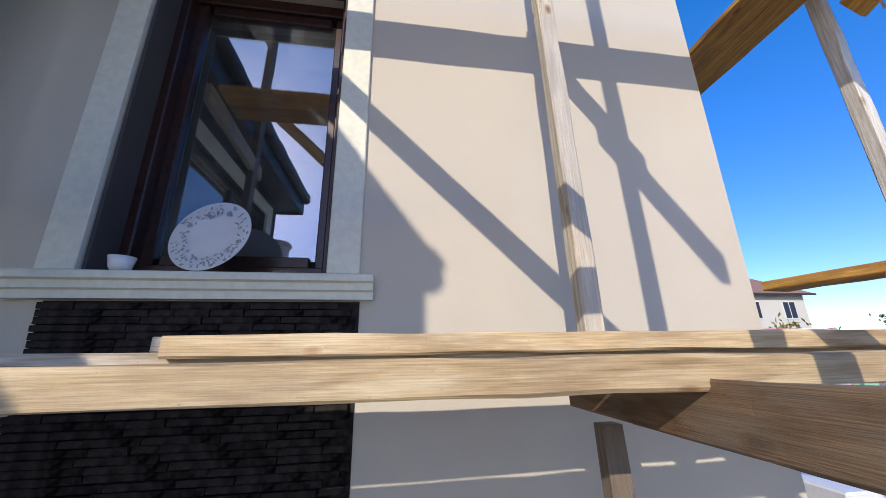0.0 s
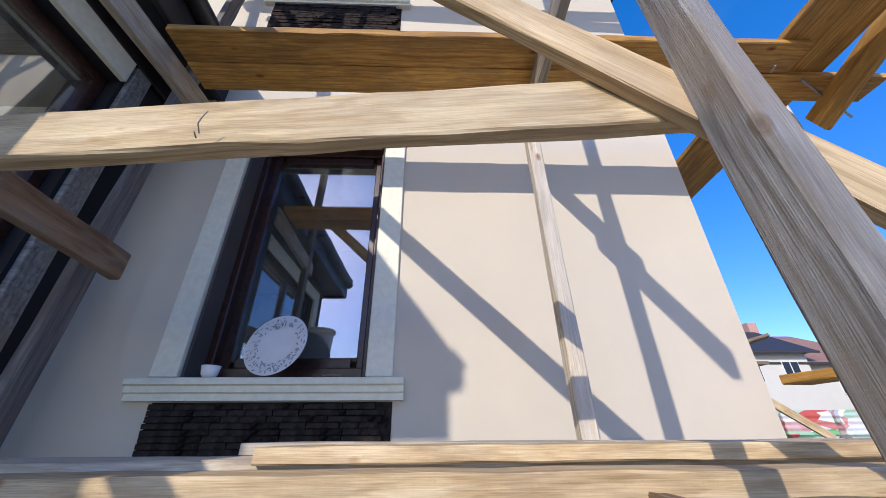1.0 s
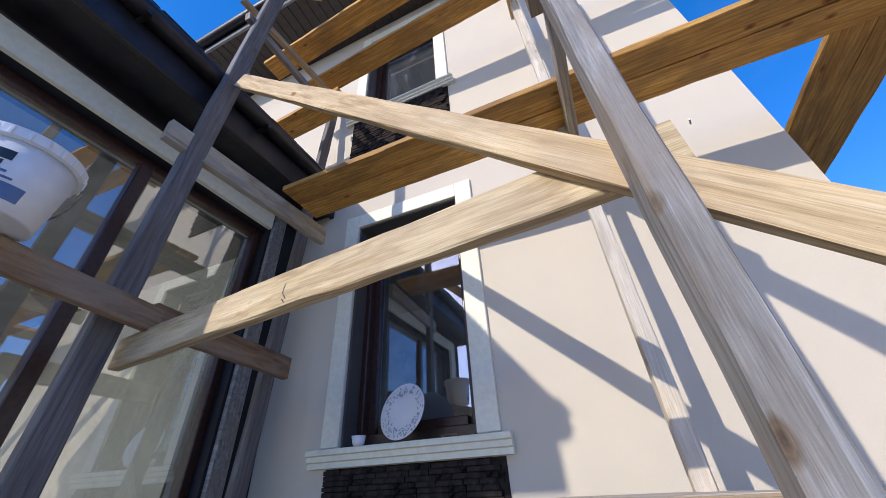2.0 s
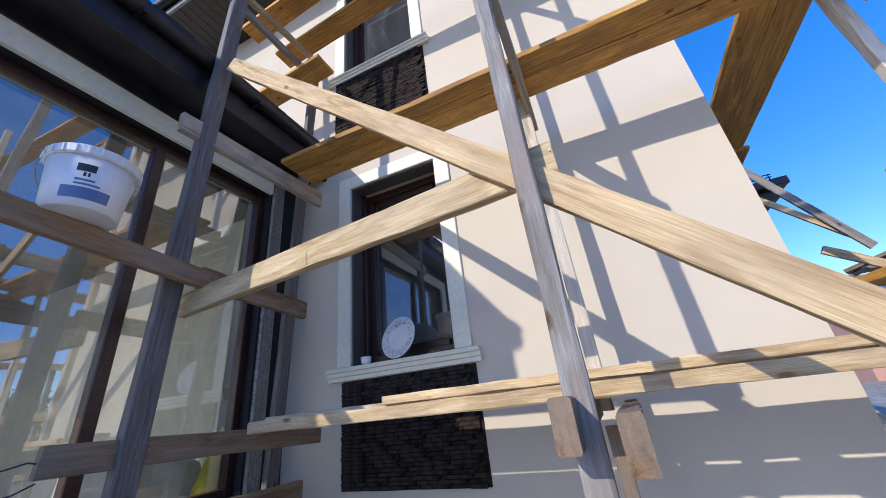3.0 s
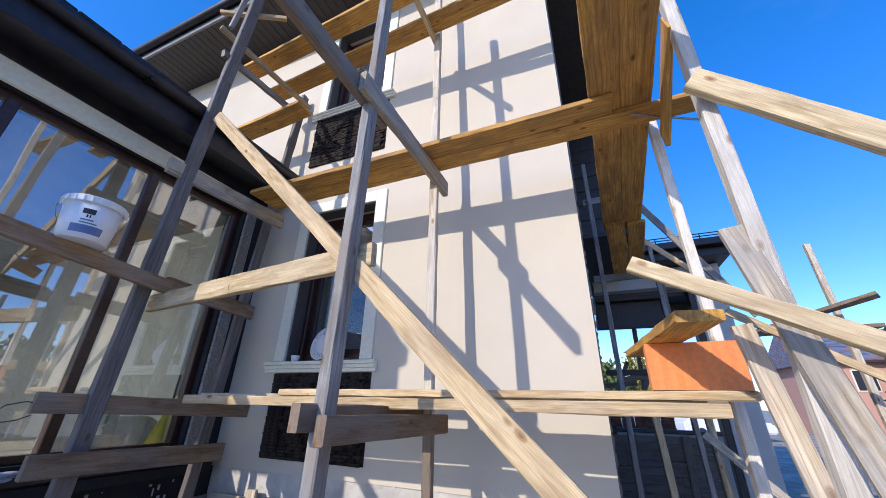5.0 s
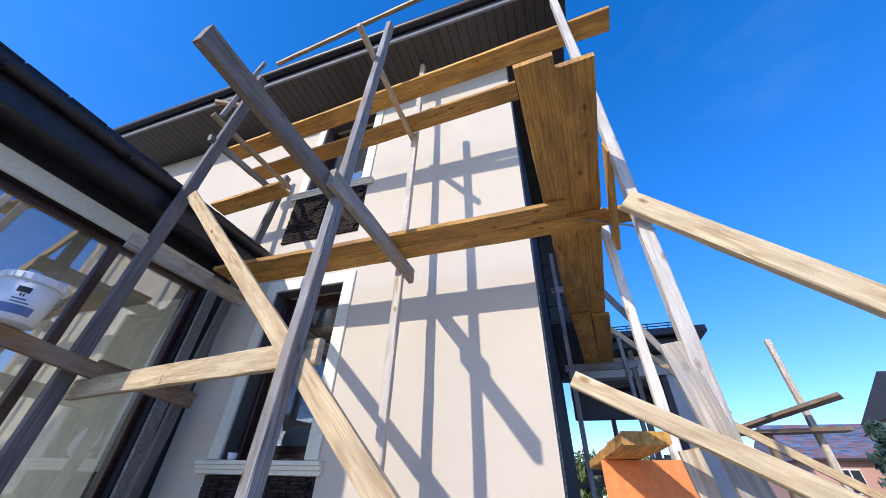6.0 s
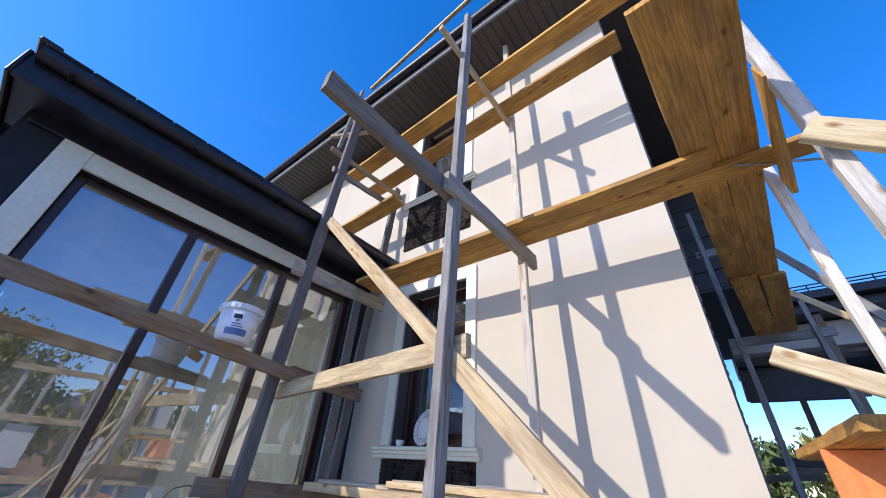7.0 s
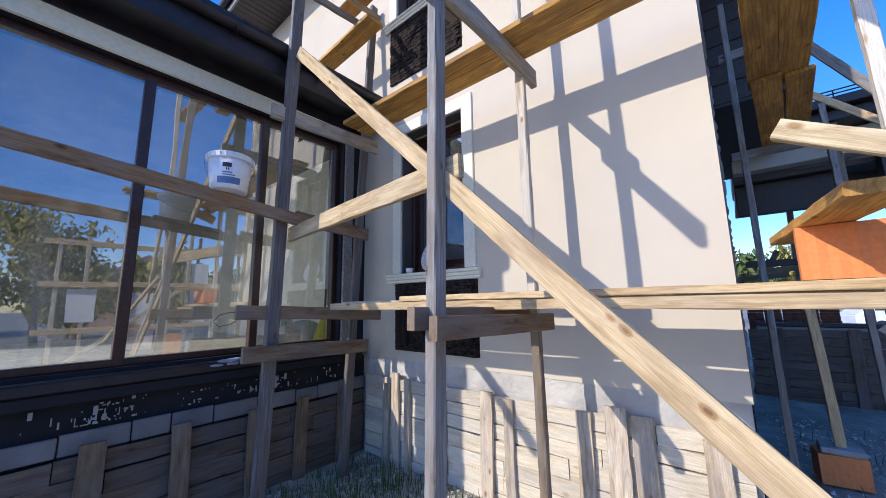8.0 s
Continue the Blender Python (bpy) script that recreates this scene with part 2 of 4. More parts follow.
PLASTIC_DARK = plain("dark_print", (0.02, 0.025, 0.035), 0.4, var=0.1)
YELLOW = plain("yellow_plastic", (0.85, 0.72, 0.03), 0.4, var=0.08)
CERAMIC = plain("white_ceramic", (0.78, 0.77, 0.76), 0.18, var=0.03)
CERAMIC_GREY = plain("grey_glaze", (0.42, 0.42, 0.44), 0.25, var=0.2, scale=80)
STEEL = plain("steel", (0.45, 0.45, 0.46), 0.4, 0.9, var=0.2)
INNER_WALL = plain("inner_wall", (0.76, 0.74, 0.66), 0.8, var=0.08)
# darker copy of the inner wall; room shade is painted into it
DARKENED_WALL = plain("darkened_plaster", (0.20, 0.19, 0.17), 0.9, var=0.2, scale=3)
INNER_FLOOR = plain("inner_floor", (0.62, 0.58, 0.50), 0.7, var=0.2)


# ---- builders ----
def link(name, bm, material, parent=None, label="", smooth=False):
    me = bpy.data.meshes.new(name)
    bm.to_mesh(me)
    bm.free()
    me.materials.append(material)
    if smooth:
        for p in me.polygons:
            p.use_smooth = True
    ob = new(name, me)
    if parent is not None:
        ob.parent = parent
    if label:
        ob["label"] = label
    return ob


def box_bm(bm, lo, hi, bevel=0.0):
    lo, hi = Vector(lo), Vector(hi)
    made = bmesh.ops.create_cube(bm, size=1.0, matrix=Matrix.Translation((lo + hi) / 2) @ Matrix.Diagonal((*(hi - lo), 1)))
    if bevel:
        edges = list({e for v in made["verts"] for e in v.link_edges})
        bmesh.ops.bevel(bm, geom=edges, offset=bevel, segments=1, affect="EDGES")


def block(name, lo, hi, material, parent=None, bevel=0.004, label=""):
    bm = bmesh.new()
    box_bm(bm, lo, hi, bevel)
    return link(name, bm, material, parent, label)


def thing(name, label, category, group="", kind="", at=(0, 0, 0)):
    ob = new(name)
    ob.location = at
    ob.empty_display_size = 0.1
    return tagged(ob, label, category, group, kind)


plank_count = [0]


def timber(name, a, b, w, h, material, parent=None, up=(0, 0, 1), label="", rough=0.0025, bow=0.004, cut=(0.0, 0.0), taper=1.0):
    """A sawn plank from a to b: w across, h along up; uneven arrises, a little bow, ends sawn at a slant (cut)."""
    plank_count[0] += 1
    rnd = random.Random(plank_count[0] * 7 + 3)
    a, b = Vector(a), Vector(b)
    x = b - a
    length = x.length
    x.normalize()
    y = Vector(up).cross(x).normalized()
    z = x.cross(y)
    n = max(3, min(26, int(length / 0.14)))
    bm = bmesh.new()
    c = min(w, h) * 0.10
    bx, bz = rnd.uniform(-bow, bow), rnd.uniform(-bow, bow)
    rows = []
    for i in range(n + 1):
        s = i / n
        k = 1 + (taper - 1) * s
        hw, hh = w / 2 * k, h / 2 * k
        arch = 4 * s * (1 - s)
        ring = []
        for py, pz in ((-hw + c, -hh), (hw - c, -hh), (hw, -hh + c), (hw, hh - c), (hw - c, hh), (-hw + c, hh), (-hw, hh - c), (-hw, -hh + c)):
            px = length * (s - 0.5)
            if i == 0:
                px += cut[0] * pz
            if i == n:
                px += cut[1] * pz
            j = rough if 0 < i < n else rough * 0.5
            ring.append(bm.verts.new((px, py + bx * arch + rnd.uniform(-j, j), pz + bz * arch + rnd.uniform(-j, j))))
        rows.append(ring)
    for r0, r1 in zip(rows, rows[1:]):
        for i in range(8):
            bm.faces.new((r0[i], r0[(i + 1) % 8], r1[(i + 1) % 8], r1[i]))
    bm.faces.new(list(reversed(rows[0])))
    bm.faces.new(rows[-1])
    ob = link(name, bm, material, parent, label)
    mid = (a + b) / 2
    ob.matrix_basis = Matrix(((x.x, y.x, z.x, mid.x), (x.y, y.y, z.y, mid.y), (x.z, y.z, z.z, mid.z), (0, 0, 0, 1)))
    return ob


def holed_wall(name, axis, face, depth, u0, u1, z0, z1, holes, material, label=""):
    """A wall with its outer face at axis = face, going back by depth, pierced by holes (u0, u1, z0, z1)."""
    us = sorted({u0, u1, *[v for h in holes for v in h[:2]]})
    zs = sorted({z0, z1, *[v for h in holes for v in h[2:]]})

    def solid(i, j):
        if not (0 <= i < len(us) - 1 and 0 <= j < len(zs) - 1):
            return False
        cu, cz = (us[i] + us[i + 1]) / 2, (zs[j] + zs[j + 1]) / 2
        return not any(h[0] < cu < h[1] and h[2] < cz < h[3] for h in holes)

    def pt(u, d, z):
        return (face + d, u, z) if axis == "x" else (u, face + d, z)

    bm = bmesh.new()

    def quad(*ps):
        bm.faces.new([bm.verts.new(pt(*p)) for p in ps])

    for i in range(len(us) - 1):
        for j in range(len(zs) - 1):
            if not solid(i, j):
                continue
            a, b, c, d = us[i], us[i + 1], zs[j], zs[j + 1]
            quad((a, 0, c), (b, 0, c), (b, 0, d), (a, 0, d))
            quad((a, depth, d), (b, depth, d), (b, depth, c), (a, depth, c))
            if not solid(i - 1, j):
                quad((a, 0, c), (a, 0, d), (a, depth, d), (a, depth, c))
            if not solid(i + 1, j):
                quad((b, 0, c), (b, depth, c), (b, depth, d), (b, 0, d))
            if not solid(i, j - 1):
                quad((a, 0, c), (a, depth, c), (b, depth, c), (b, 0, c))
            if not solid(i, j + 1):
                quad((a, 0, d), (b, 0, d), (b, depth, d), (a, depth, d))
    bmesh.ops.remove_doubles(bm, verts=bm.verts, dist=0.0005)
    bmesh.ops.recalc_face_normals(bm, faces=bm.faces)
    return tagged(link(name, bm, material), label, "wall", kind="structure")


def lathe(profile, n=32):
    bm = bmesh.new()
    rows = []
    for r, z in profile:
        rows.append([bm.verts.new((r * math.cos(2 * math.pi * i / n), r * math.sin(2 * math.pi * i / n), z)) for i in range(n)])
    for r0, r1 in zip(rows, rows[1:]):
        for i in range(n):
            bm.faces.new((r0[i], r0[(i + 1) % n], r1[(i + 1) % n], r1[i]))
    bm.faces.new(list(reversed(rows[0])))
    bm.faces.new(rows[-1])
    return bm


def tube(name, pts, radius, material, parent=None, label="", steps=8):
    """A round bar through the points."""
    cu = bpy.data.curves.new(name, "CURVE")
    cu.dimensions, cu.bevel_depth, cu.bevel_resolution = "3D", radius, 2
    sp = cu.splines.new("POLY")
    sp.points.add(len(pts) - 1)
    for p, q in zip(sp.points, pts):
        p.co = (*q, 1)
    cu.use_fill_caps = True
    tmp = new(name, cu)
    me = bpy.data.meshes.new_from_object(tmp.evaluated_get(bpy.context.evaluated_depsgraph_get()))
    bpy.data.objects.remove(tmp)
    me.materials.clear()
    me.materials.append(material)
    ob = new(name, me)
    if parent is not None:
        ob.parent = parent
    if label:
        ob["label"] = label
    return ob


# ---- the setting ----
GROUND = 0.15
WX0, WX1, WY = -1.46, 1.895, 1.45          # inner corner, outer corner, face of the stucco wall
SOFFIT = 6.93

bm = bmesh.new()
gx = [-300, -80, -30, -12, -6] + [-4 + 0.25 * i for i in range(41)] + [8, 12, 30, 80, 300]
gy = [-300, -80, -30, -12, -6] + [-3 + 0.25 * i for i in range(49)] + [12, 20, 40, 90, 300]
grid = [[bm.verts.new((x, y, GROUND + (0.05 * noise.noise((x * 1.3, y * 1.3, 0)) if -6 < x < 12 and -6 < y < 20 else -0.02))) for y in gy] for x in gx]
for i in range(len(gx) - 1):
    for j in range(len(gy) - 1):
        bm.faces.new((grid[i][j], grid[i + 1][j], grid[i + 1][j + 1], grid[i][j + 1]))
m, t, n = base_mat("dry_earth", 0.95)
nz = node(t, "ShaderNodeTexNoise", Scale=2.2, Detail=10.0, Roughness=0.7)
t.links.new(coords(t), nz.inputs[0])
t.links.new(ramp(t, nz.outputs[0], [(0.3, (0.17, 0.16, 0.125)), (0.5, (0.33, 0.305, 0.26)), (0.7, (0.50, 0.47, 0.42))]), n.inputs["Base Color"])
bumped(t, n, nz.outputs[0], 1.0, 0.05)
EARTH = m
tagged(link("ground", bm, EARTH, smooth=True), "pale dusty building-site earth with lime rubble", "ground", kind="structure")

# stucco house wall with its two windows
LOW_WIN = (-0.855, -0.005, 2.03, 3.61)
UP_WIN = (-0.94, -0.09, 5.12, 6.62)
holed_wall("wall_north", "y", WY, 0.42, -6.5, WX1, 1.14, SOFFIT + 0.1, [LOW_WIN, UP_WIN], STUCCO, "smooth beige stucco house wall with window openings")
holed_wall("wall_plinth", "y", WY + 0.02, 0.40, -6.5, WX1 - 0.01, 0.0, 1.14, [], MORTAR, "rough grey mortared plinth of the house")
holed_wall("wall_east", "x", WX1 - 0.004, -0.40, WY + 0.425, 9.0, 0.0, SOFFIT + 0.1, [], BLACK_WALL, "side wall of the house coated in black")

# inside of the stucco house, rooms whose dimness is put into the colour
block("wall_inside", (-6.4, 4.6, 0.0), (WX1 - 0.42, 4.7, SOFFIT), DARKENED_WALL, bevel=0)
block("floor_inside", (-6.4, WY + 0.43, 1.2), (WX1 - 0.42, 4.6, 1.3), DARKENED_WALL, bevel=0)
block("ceiling_inside", (-6.4, WY + 0.43, 4.3), (WX1 - 0.42, 4.6, 4.5), DARKENED_WALL, bevel=0)
for o in ("wall_inside", "floor_inside", "ceiling_inside"):
    tagged(bpy.data.objects[o], "plastered room behind the windows, its dimness put into the colour", o.split("_")[0], kind="structure")

# eaves of the stucco house: boarded soffit, fascia, gutter, roof
EY = 0.70
soffit = thing("ceiling_eaves", "brown ribbed soffit under the main roof", "eaves", kind="structure")
first = block("soffit_board", (0, EY + 0.03, SOFFIT), (0.118, WY + 0.02, SOFFIT + 0.02), SOFFIT_BROWN, soffit, 0.004)
first.location.x = -7.0
for i in range(1, 78):
    ob = new("soffit_board", first.data)
    ob.parent = soffit
    ob.location.x = -7.0 + 0.125 * i
block("soffit_backing", (-7.0, EY + 0.032, SOFFIT + 0.012), (WX1 + 0.8, WY + 0.018, SOFFIT + 0.03), BLACK_TRIM, soffit, 0)
block("fascia", (-7.0, EY, SOFFIT - 0.015), (WX1 + 0.8, EY + 0.03, SOFFIT + 0.19), plain("fascia_grey", (0.20, 0.21, 0.23), 0.4, var=0.1), soffit)
tube("gutter", [(-7.0, EY - 0.06, SOFFIT + 0.15), (WX1 + 0.8, EY - 0.06, SOFFIT + 0.15)], 0.062, BLACK_TRIM, soffit)
bm = bmesh.new()
v = [bm.verts.new(p) for p in ((-7.0, EY - 0.08, SOFFIT + 0.2), (WX1 + 0.85, EY - 0.08, SOFFIT + 0.2), (WX1 + 0.85, 5.5, SOFFIT + 2.4), (-7.0, 5.5, SOFFIT + 2.4))]
bm.faces.new(v)
bmesh.ops.solidify(bm, geom=bm.faces[:], thickness=0.06)
link("roof_sheet", bm, BLACK_TRIM, soffit)
block("east_soffit", (WX1, WY + 0.02, SOFFIT), (WX1 + 0.8, 9.0, SOFFIT + 0.02), SOFFIT_BROWN, soffit, bevel=0)


# grey reveal lining, with the shadow of the recess darkened into its colour
REVEAL_SHADED = plaster("reveal_shaded_grey", (0.11, 0.10, 0.095), (0.06, 0.055, 0.052), bump=0.6, stain=0.7)


def window(name, hole, label):
    """Dark timber window set back in its opening, with pale trim boards and a stepped sill."""
    x0, x1, z0, z1 = hole
    w = thing(name, label, "window", kind="structure")
    d = WY + 0.19
    # thin linings that carry the painted recess shade
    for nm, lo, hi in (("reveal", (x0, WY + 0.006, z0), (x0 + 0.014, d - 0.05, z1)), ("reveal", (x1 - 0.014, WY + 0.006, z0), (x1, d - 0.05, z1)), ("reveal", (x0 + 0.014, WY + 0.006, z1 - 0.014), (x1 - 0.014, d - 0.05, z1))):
        block(nm, lo, hi, REVEAL_SHADED, w, 0.002)
    for nm, lo, hi in (("frame_side", (x0, d - 0.05, z0), (x0 + 0.05, d + 0.08, z1)), ("frame_side", (x1 - 0.05, d - 0.05, z0), (x1, d + 0.08, z1)),
                       ("frame_rail", (x0 + 0.045, d + 0.001, z0), (x1 - 0.045, d + 0.081, z0 + 0.075)), ("frame_rail", (x0 + 0.045, d + 0.001, z1 - 0.07), (x1 - 0.045, d + 0.081, z1))):
        block(nm, lo, hi, DARK_FRAME, w, 0.006)
    for nm, lo, hi in (("sash_side", (x0 + 0.045, d + 0.02, z0 + 0.07), (x0 + 0.095, d + 0.07, z1 - 0.07)), ("sash_side", (x1 - 0.095, d + 0.02, z0 + 0.07), (x1 - 0.045, d + 0.07, z1 - 0.07)),
                       ("sash_rail", (x0 + 0.12, d + 0.021, z0 + 0.07), (x1 - 0.12, d + 0.069, z0 + 0.125)), ("sash_rail", (x0 + 0.12, d + 0.021, z1 - 0.125), (x1 - 0.12, d + 0.069, z1 - 0.07))):
        block(nm, lo, hi, DARK_FRAME, w, 0.005)
    pane = block("pane", (x0 + 0.085, d + 0.042, z0 + 0.11), (x1 - 0.085, d + 0.048, z1 - 0.11), GLASS, w, 0)
    pane.visible_shadow = False
    tw = 0.125
    f0, f1 = WY - 0.022, WY + 0.004
    block("trim_board", (x0 - tw, f0, z0 + 0.001), (x0, f1, z1 + tw), TRIM_PAINT, w, 0.004)
    block("trim_board", (x1, f0, z0 + 0.001), (x1 + tw, f1, z1 + tw), TRIM_PAINT, w, 0.004)
    block("trim_board", (x0, f0 + 0.002, z1), (x1, f1, z1 + tw), TRIM_PAINT, w, 0.004)
    bm = bmesh.new()
    prof = [(WY + 0.22, 0.0), (WY - 0.060, -0.006), (WY - 0.066, -0.012), (WY - 0.066, -0.034), (WY - 0.050, -0.040), (WY - 0.050, -0.066), (WY - 0.036, -0.072), (WY - 0.036, -0.10), (WY + 0.004, -0.10), (WY + 0.22, -0.06)]
    ends = []
    for ex in (x0 - 0.19, x1 + 0.18):
        ends.append([bm.verts.new((ex, py, z0 + pz)) for py, pz in prof])
    for i in range(len(prof)):
        j = (i + 1) % len(prof)
        bm.faces.new((ends[0][i], ends[1][i], ends[1][j], ends[0][j]))
    bm.faces.new(ends[0])
    bm.faces.new(list(reversed(ends[1])))
    bmesh.ops.recalc_face_normals(bm, faces=bm.faces)
    link("sill", bm, TRIM_PAINT, w, "pale stepped window sill")
    return w


window("window_1", LOW_WIN, "dark brown timber window with pale trim and sill")
window("window_2", UP_WIN, "upper dark brown timber window with pale trim")


def cladding(name, x0, x1, z0, z1, seed):
    """Panel of thin dark split stones under a window."""
    rnd = random.Random(seed)
    c = thing(name, "panel of dark split stone strips under a window", "stone cladding", kind="structure")
    block("backing", (x0, WY - 0.006, z0), (x1, WY + 0.01, z1), STONE_DARK, c, 0)
    meshes = []
    for k in range(10):
        bm = bmesh.new()
        box_bm(bm, (0, -0.012 - 0.008 * rnd.random(), 0), (0.08 + 0.03 * k, 0, 0.023), 0.002)
        for vv in bm.verts:
            vv.co += Vector((rnd.uniform(-1, 1), rnd.uniform(-1, 1), rnd.uniform(-1, 1))) * 0.0018
        me = bpy.data.meshes.new("stone")
        bm.to_mesh(me)
        bm.free()
        me.materials.append(STONE_DARK)
        meshes.append((0.08 + 0.03 * k, me))
    z = z0
    while z < z1 - 0.022:
        x = x0
        while x < x1 - 0.09:
            fit_in = [q for q in meshes if q[0] <= x1 - x + 0.004]
            wd, me = rnd.choice(fit_in)
            ob = new("stone", me)
            ob.parent = c
            ob.location = (x, WY - 0.006 - 0.006 * rnd.random(), z)
            x += wd + 0.003
        z += 0.0252


cladding("stone_panel", -0.93, 0.125, 1.24, 1.925, 1)
cladding("upper_stone_panel", -1.04, 0.02, 4.29, 5.02, 2)

# ---- glazed wing ----
GX = -1.50
WIN = (-1.51, 1.12, 1.30, 3.60)
holed_wall("wall_west", "x", GX, -0.30, -1.92, WY + 0.02, 0.0, 4.0, [WIN], BLACK_WALL, "black coated wall of the glazed wing")
SOUTH = (-5.6, -1.95, 1.25, 3.10)
holed_wall("wall_south", "y", -1.92, 0.30, -6.5, GX - 0.30, 0.0, 4.0, [SOUTH], BLACK_WALL, "black coated end wall of the glazed wing")
block("floor_wing", (-6.4, -1.6, 1.0), (GX - 0.3, WY, 1.22), INNER_FLOOR, bevel=0)
# wing ceiling and back wall get the darkened plaster as painted shade
block("ceiling_wing", (-6.4, -1.6, 3.72), (GX - 0.3, WY, 3.8), DARKENED_WALL, bevel=0)
block("wall_wing_back", (-6.5, -1.6, 1.0), (-6.4, WY, 3.8), DARKENED_WALL, bevel=0)
block("wall_wing_lining", (-6.4, WY - 0.03, 1.22), (GX - 0.31, WY - 0.004, 3.72), INNER_WALL, bevel=0)
for o in ("floor_wing", "ceiling_wing", "wall_wing_back", "wall_wing_lining"):
    tagged(bpy.data.objects[o], "bare room inside the glazed wing", o.split("_")[0], kind="structure")

wing_window = thing("window_3", "tall three-pane dark framed glazing of the wing", "window", kind="structure")
y0, y1, z0, z1 = WIN
gd = GX - 0.10
for a, b in ((y0, y0 + 0.06), (y1 - 0.06, y1), (-0.69, -0.62), (0.225, 0.295)):
    block("mullion", (gd - 0.04, a, z0), (gd + 0.03, b, z1), DARK_FRAME, wing_window, 0.005)
for a, b in ((z0, z0 + 0.05), (z1 - 0.06, z1)):
    block("frame_rail", (gd - 0.038, y0 + 0.06, a), (gd + 0.028, y1 - 0.06, b), DARK_FRAME, wing_window, 0.005)
for a, b in ((y0 + 0.05, -0.68), (-0.63, 0.235), (0.285, y1 - 0.05)):
    pane = block("pane", (gd - 0.012, a, z0 + 0.04), (gd - 0.006, b, z1 - 0.05), GLASS, wing_window, 0)
    pane.visible_shadow = False
south_window = thing("window_4", "wide dark framed glazing in the wing's end wall", "window", kind="structure")
for a in (-5.6, -4.40, -3.20, -2.01):
    block("mullion", (a, -1.85, 1.25), (a + 0.06, -1.78, 3.10), DARK_FRAME, south_window, 0.005)
for a in (1.25, 3.04):
    block("frame_rail", (-5.54, -1.848, a), (-2.01, -1.782, a + 0.06), DARK_FRAME, south_window, 0.005)
for a in (-5.55, -4.35, -3.15):
    pane = block("pane", (a, -1.82, 1.30), (a + 1.15, -1.814, 3.05), GLASS, south_window, 0)
    pane.visible_shadow = False
tw = 0.175
block("trim_board", (GX - 0.004, y0 - tw, z0 - 0.02), (GX + 0.035, y0, z1 + 0.17), TRIM_PAINT, wing_window, 0.004)
block("trim_board", (GX - 0.004, y1 + 0.02, z0 - 0.02), (GX + 0.03, y1 + 0.13, z1 + 0.16), WOOD_GREY, wing_window, 0.004)
block("trim_board", (GX - 0.004, y0, z1), (GX + 0.033, y1, z1 + 0.17), TRIM_PAINT, wing_window, 0.004)

wing_roof = thing("roof_wing", "black roof edge and gutter of the glazed wing", "roof", kind="structure", at=(-0.06, 0.06, 0.08))
for nm, lo, hi in (("soffit_board", (GX - 0.3, -2.10, 3.78), (-1.12, WY, 3.82)), ("fascia", (-1.13, -2.10, 3.74), (-1.09, WY, 3.98)), ("cornice", (GX - 0.02, -1.95, 3.67), (GX + 0.10, WY, 3.79)), ("fascia", (-6.5, -2.13, 3.74), (-1.09, -2.10, 3.98))):
    block(nm, lo, hi, BLACK_TRIM, wing_roof, 0.008)
tube("gutter", [(-1.05, -2.07, 3.96), (-1.05, WY, 4.0)], 0.062, BLACK_TRIM, wing_roof)
bm = bmesh.new()
v = [bm.verts.new(p) for p in ((-1.04, -2.08, 4.02), (-1.04, WY, 4.02), (-4.5, WY, 4.35), (-4.5, -2.08, 4.35))]
bm.faces.new(v)
bmesh.ops.solidify(bm, geom=bm.faces[:], thickness=0.05)
link("roof_sheet", bm, BLACK_TRIM, wing_roof)
rnd = random.Random(31)
for i in range(12):
    x = -1.02 - 0.29 * i
    z = 4.03 + 0.33 * (-1.04 - x) / 3.46
    block("roof_tile", (x - 0.30, -2.12 - 0.02 * rnd.random(), z - 0.005), (x + 0.02, -2.0, z + 0.035 + 0.012 * rnd.random()), BLACK_TRIM, wing_roof, 0.012)
for i in range(14):
    y = -2.08 + 0.26 * i
    block("roof_tile", (-1.30, y, 4.015), (-1.0 - 0.008 * rnd.random(), y + 0.257, 4.038 + 0.005 * rnd.random()), BLACK_TRIM, wing_roof, 0.008)
for y in (-1.9, -1.1, -0.3, 0.5):
    block("gutter_bracket", (-1.125, y, 3.90), (-0.98, y + 0.025, 3.93), BLACK_TRIM, wing_roof, 0.003)


# ---- timber scaffold ----
scaffold = thing("scaffold", "home-built scaffold of nailed grey and new timber", "scaffold", at=(0, 0, 0))
S = scaffold
timber("post", (0.817, 0.045, 0.130), (0.775, 0.225, 6.100), 0.085, 0.06, WOOD_GREY, S, up=(1, 0, 0), label="grey weathered post")
timber("post", (0.862, 1.028, 0.130), (0.844, 1.050, 1.540), 0.055, 0.06, WOOD_BROWN, S, up=(1, 0, 0))
timber("post", (0.838, 1.053, 1.600), (0.758, 1.140, 7.100), 0.055, 0.065, WOOD_PALE, S, up=(1, 0, 0))
timber("post", (-1.080, 0.165, 0.130), (-0.985, 0.270, 6.000), 0.10, 0.06, WOOD_DULL, S, up=(1, 0, 0))
timber("post", (-1.120, 0.950, 0.130), (-1.270, 1.350, 5.450), 0.09, 0.05, WOOD_DULL, S, up=(1, 0, 0))
# ledgers across the scaffold
timber("ledger", (0.895, -0.032, 1.605), (0.947, 1.057, 1.585), 0.05, 0.105, WOOD_OLD, S)
timber("ledger", (0.776, -0.045, 1.645), (0.796, 1.119, 1.630), 0.045, 0.105, WOOD_OLD, S)
timber("ledger", (-1.090, -0.080, 1.665), (-0.985, 1.260, 1.610), 0.045, 0.11, WOOD_BROWN, S)
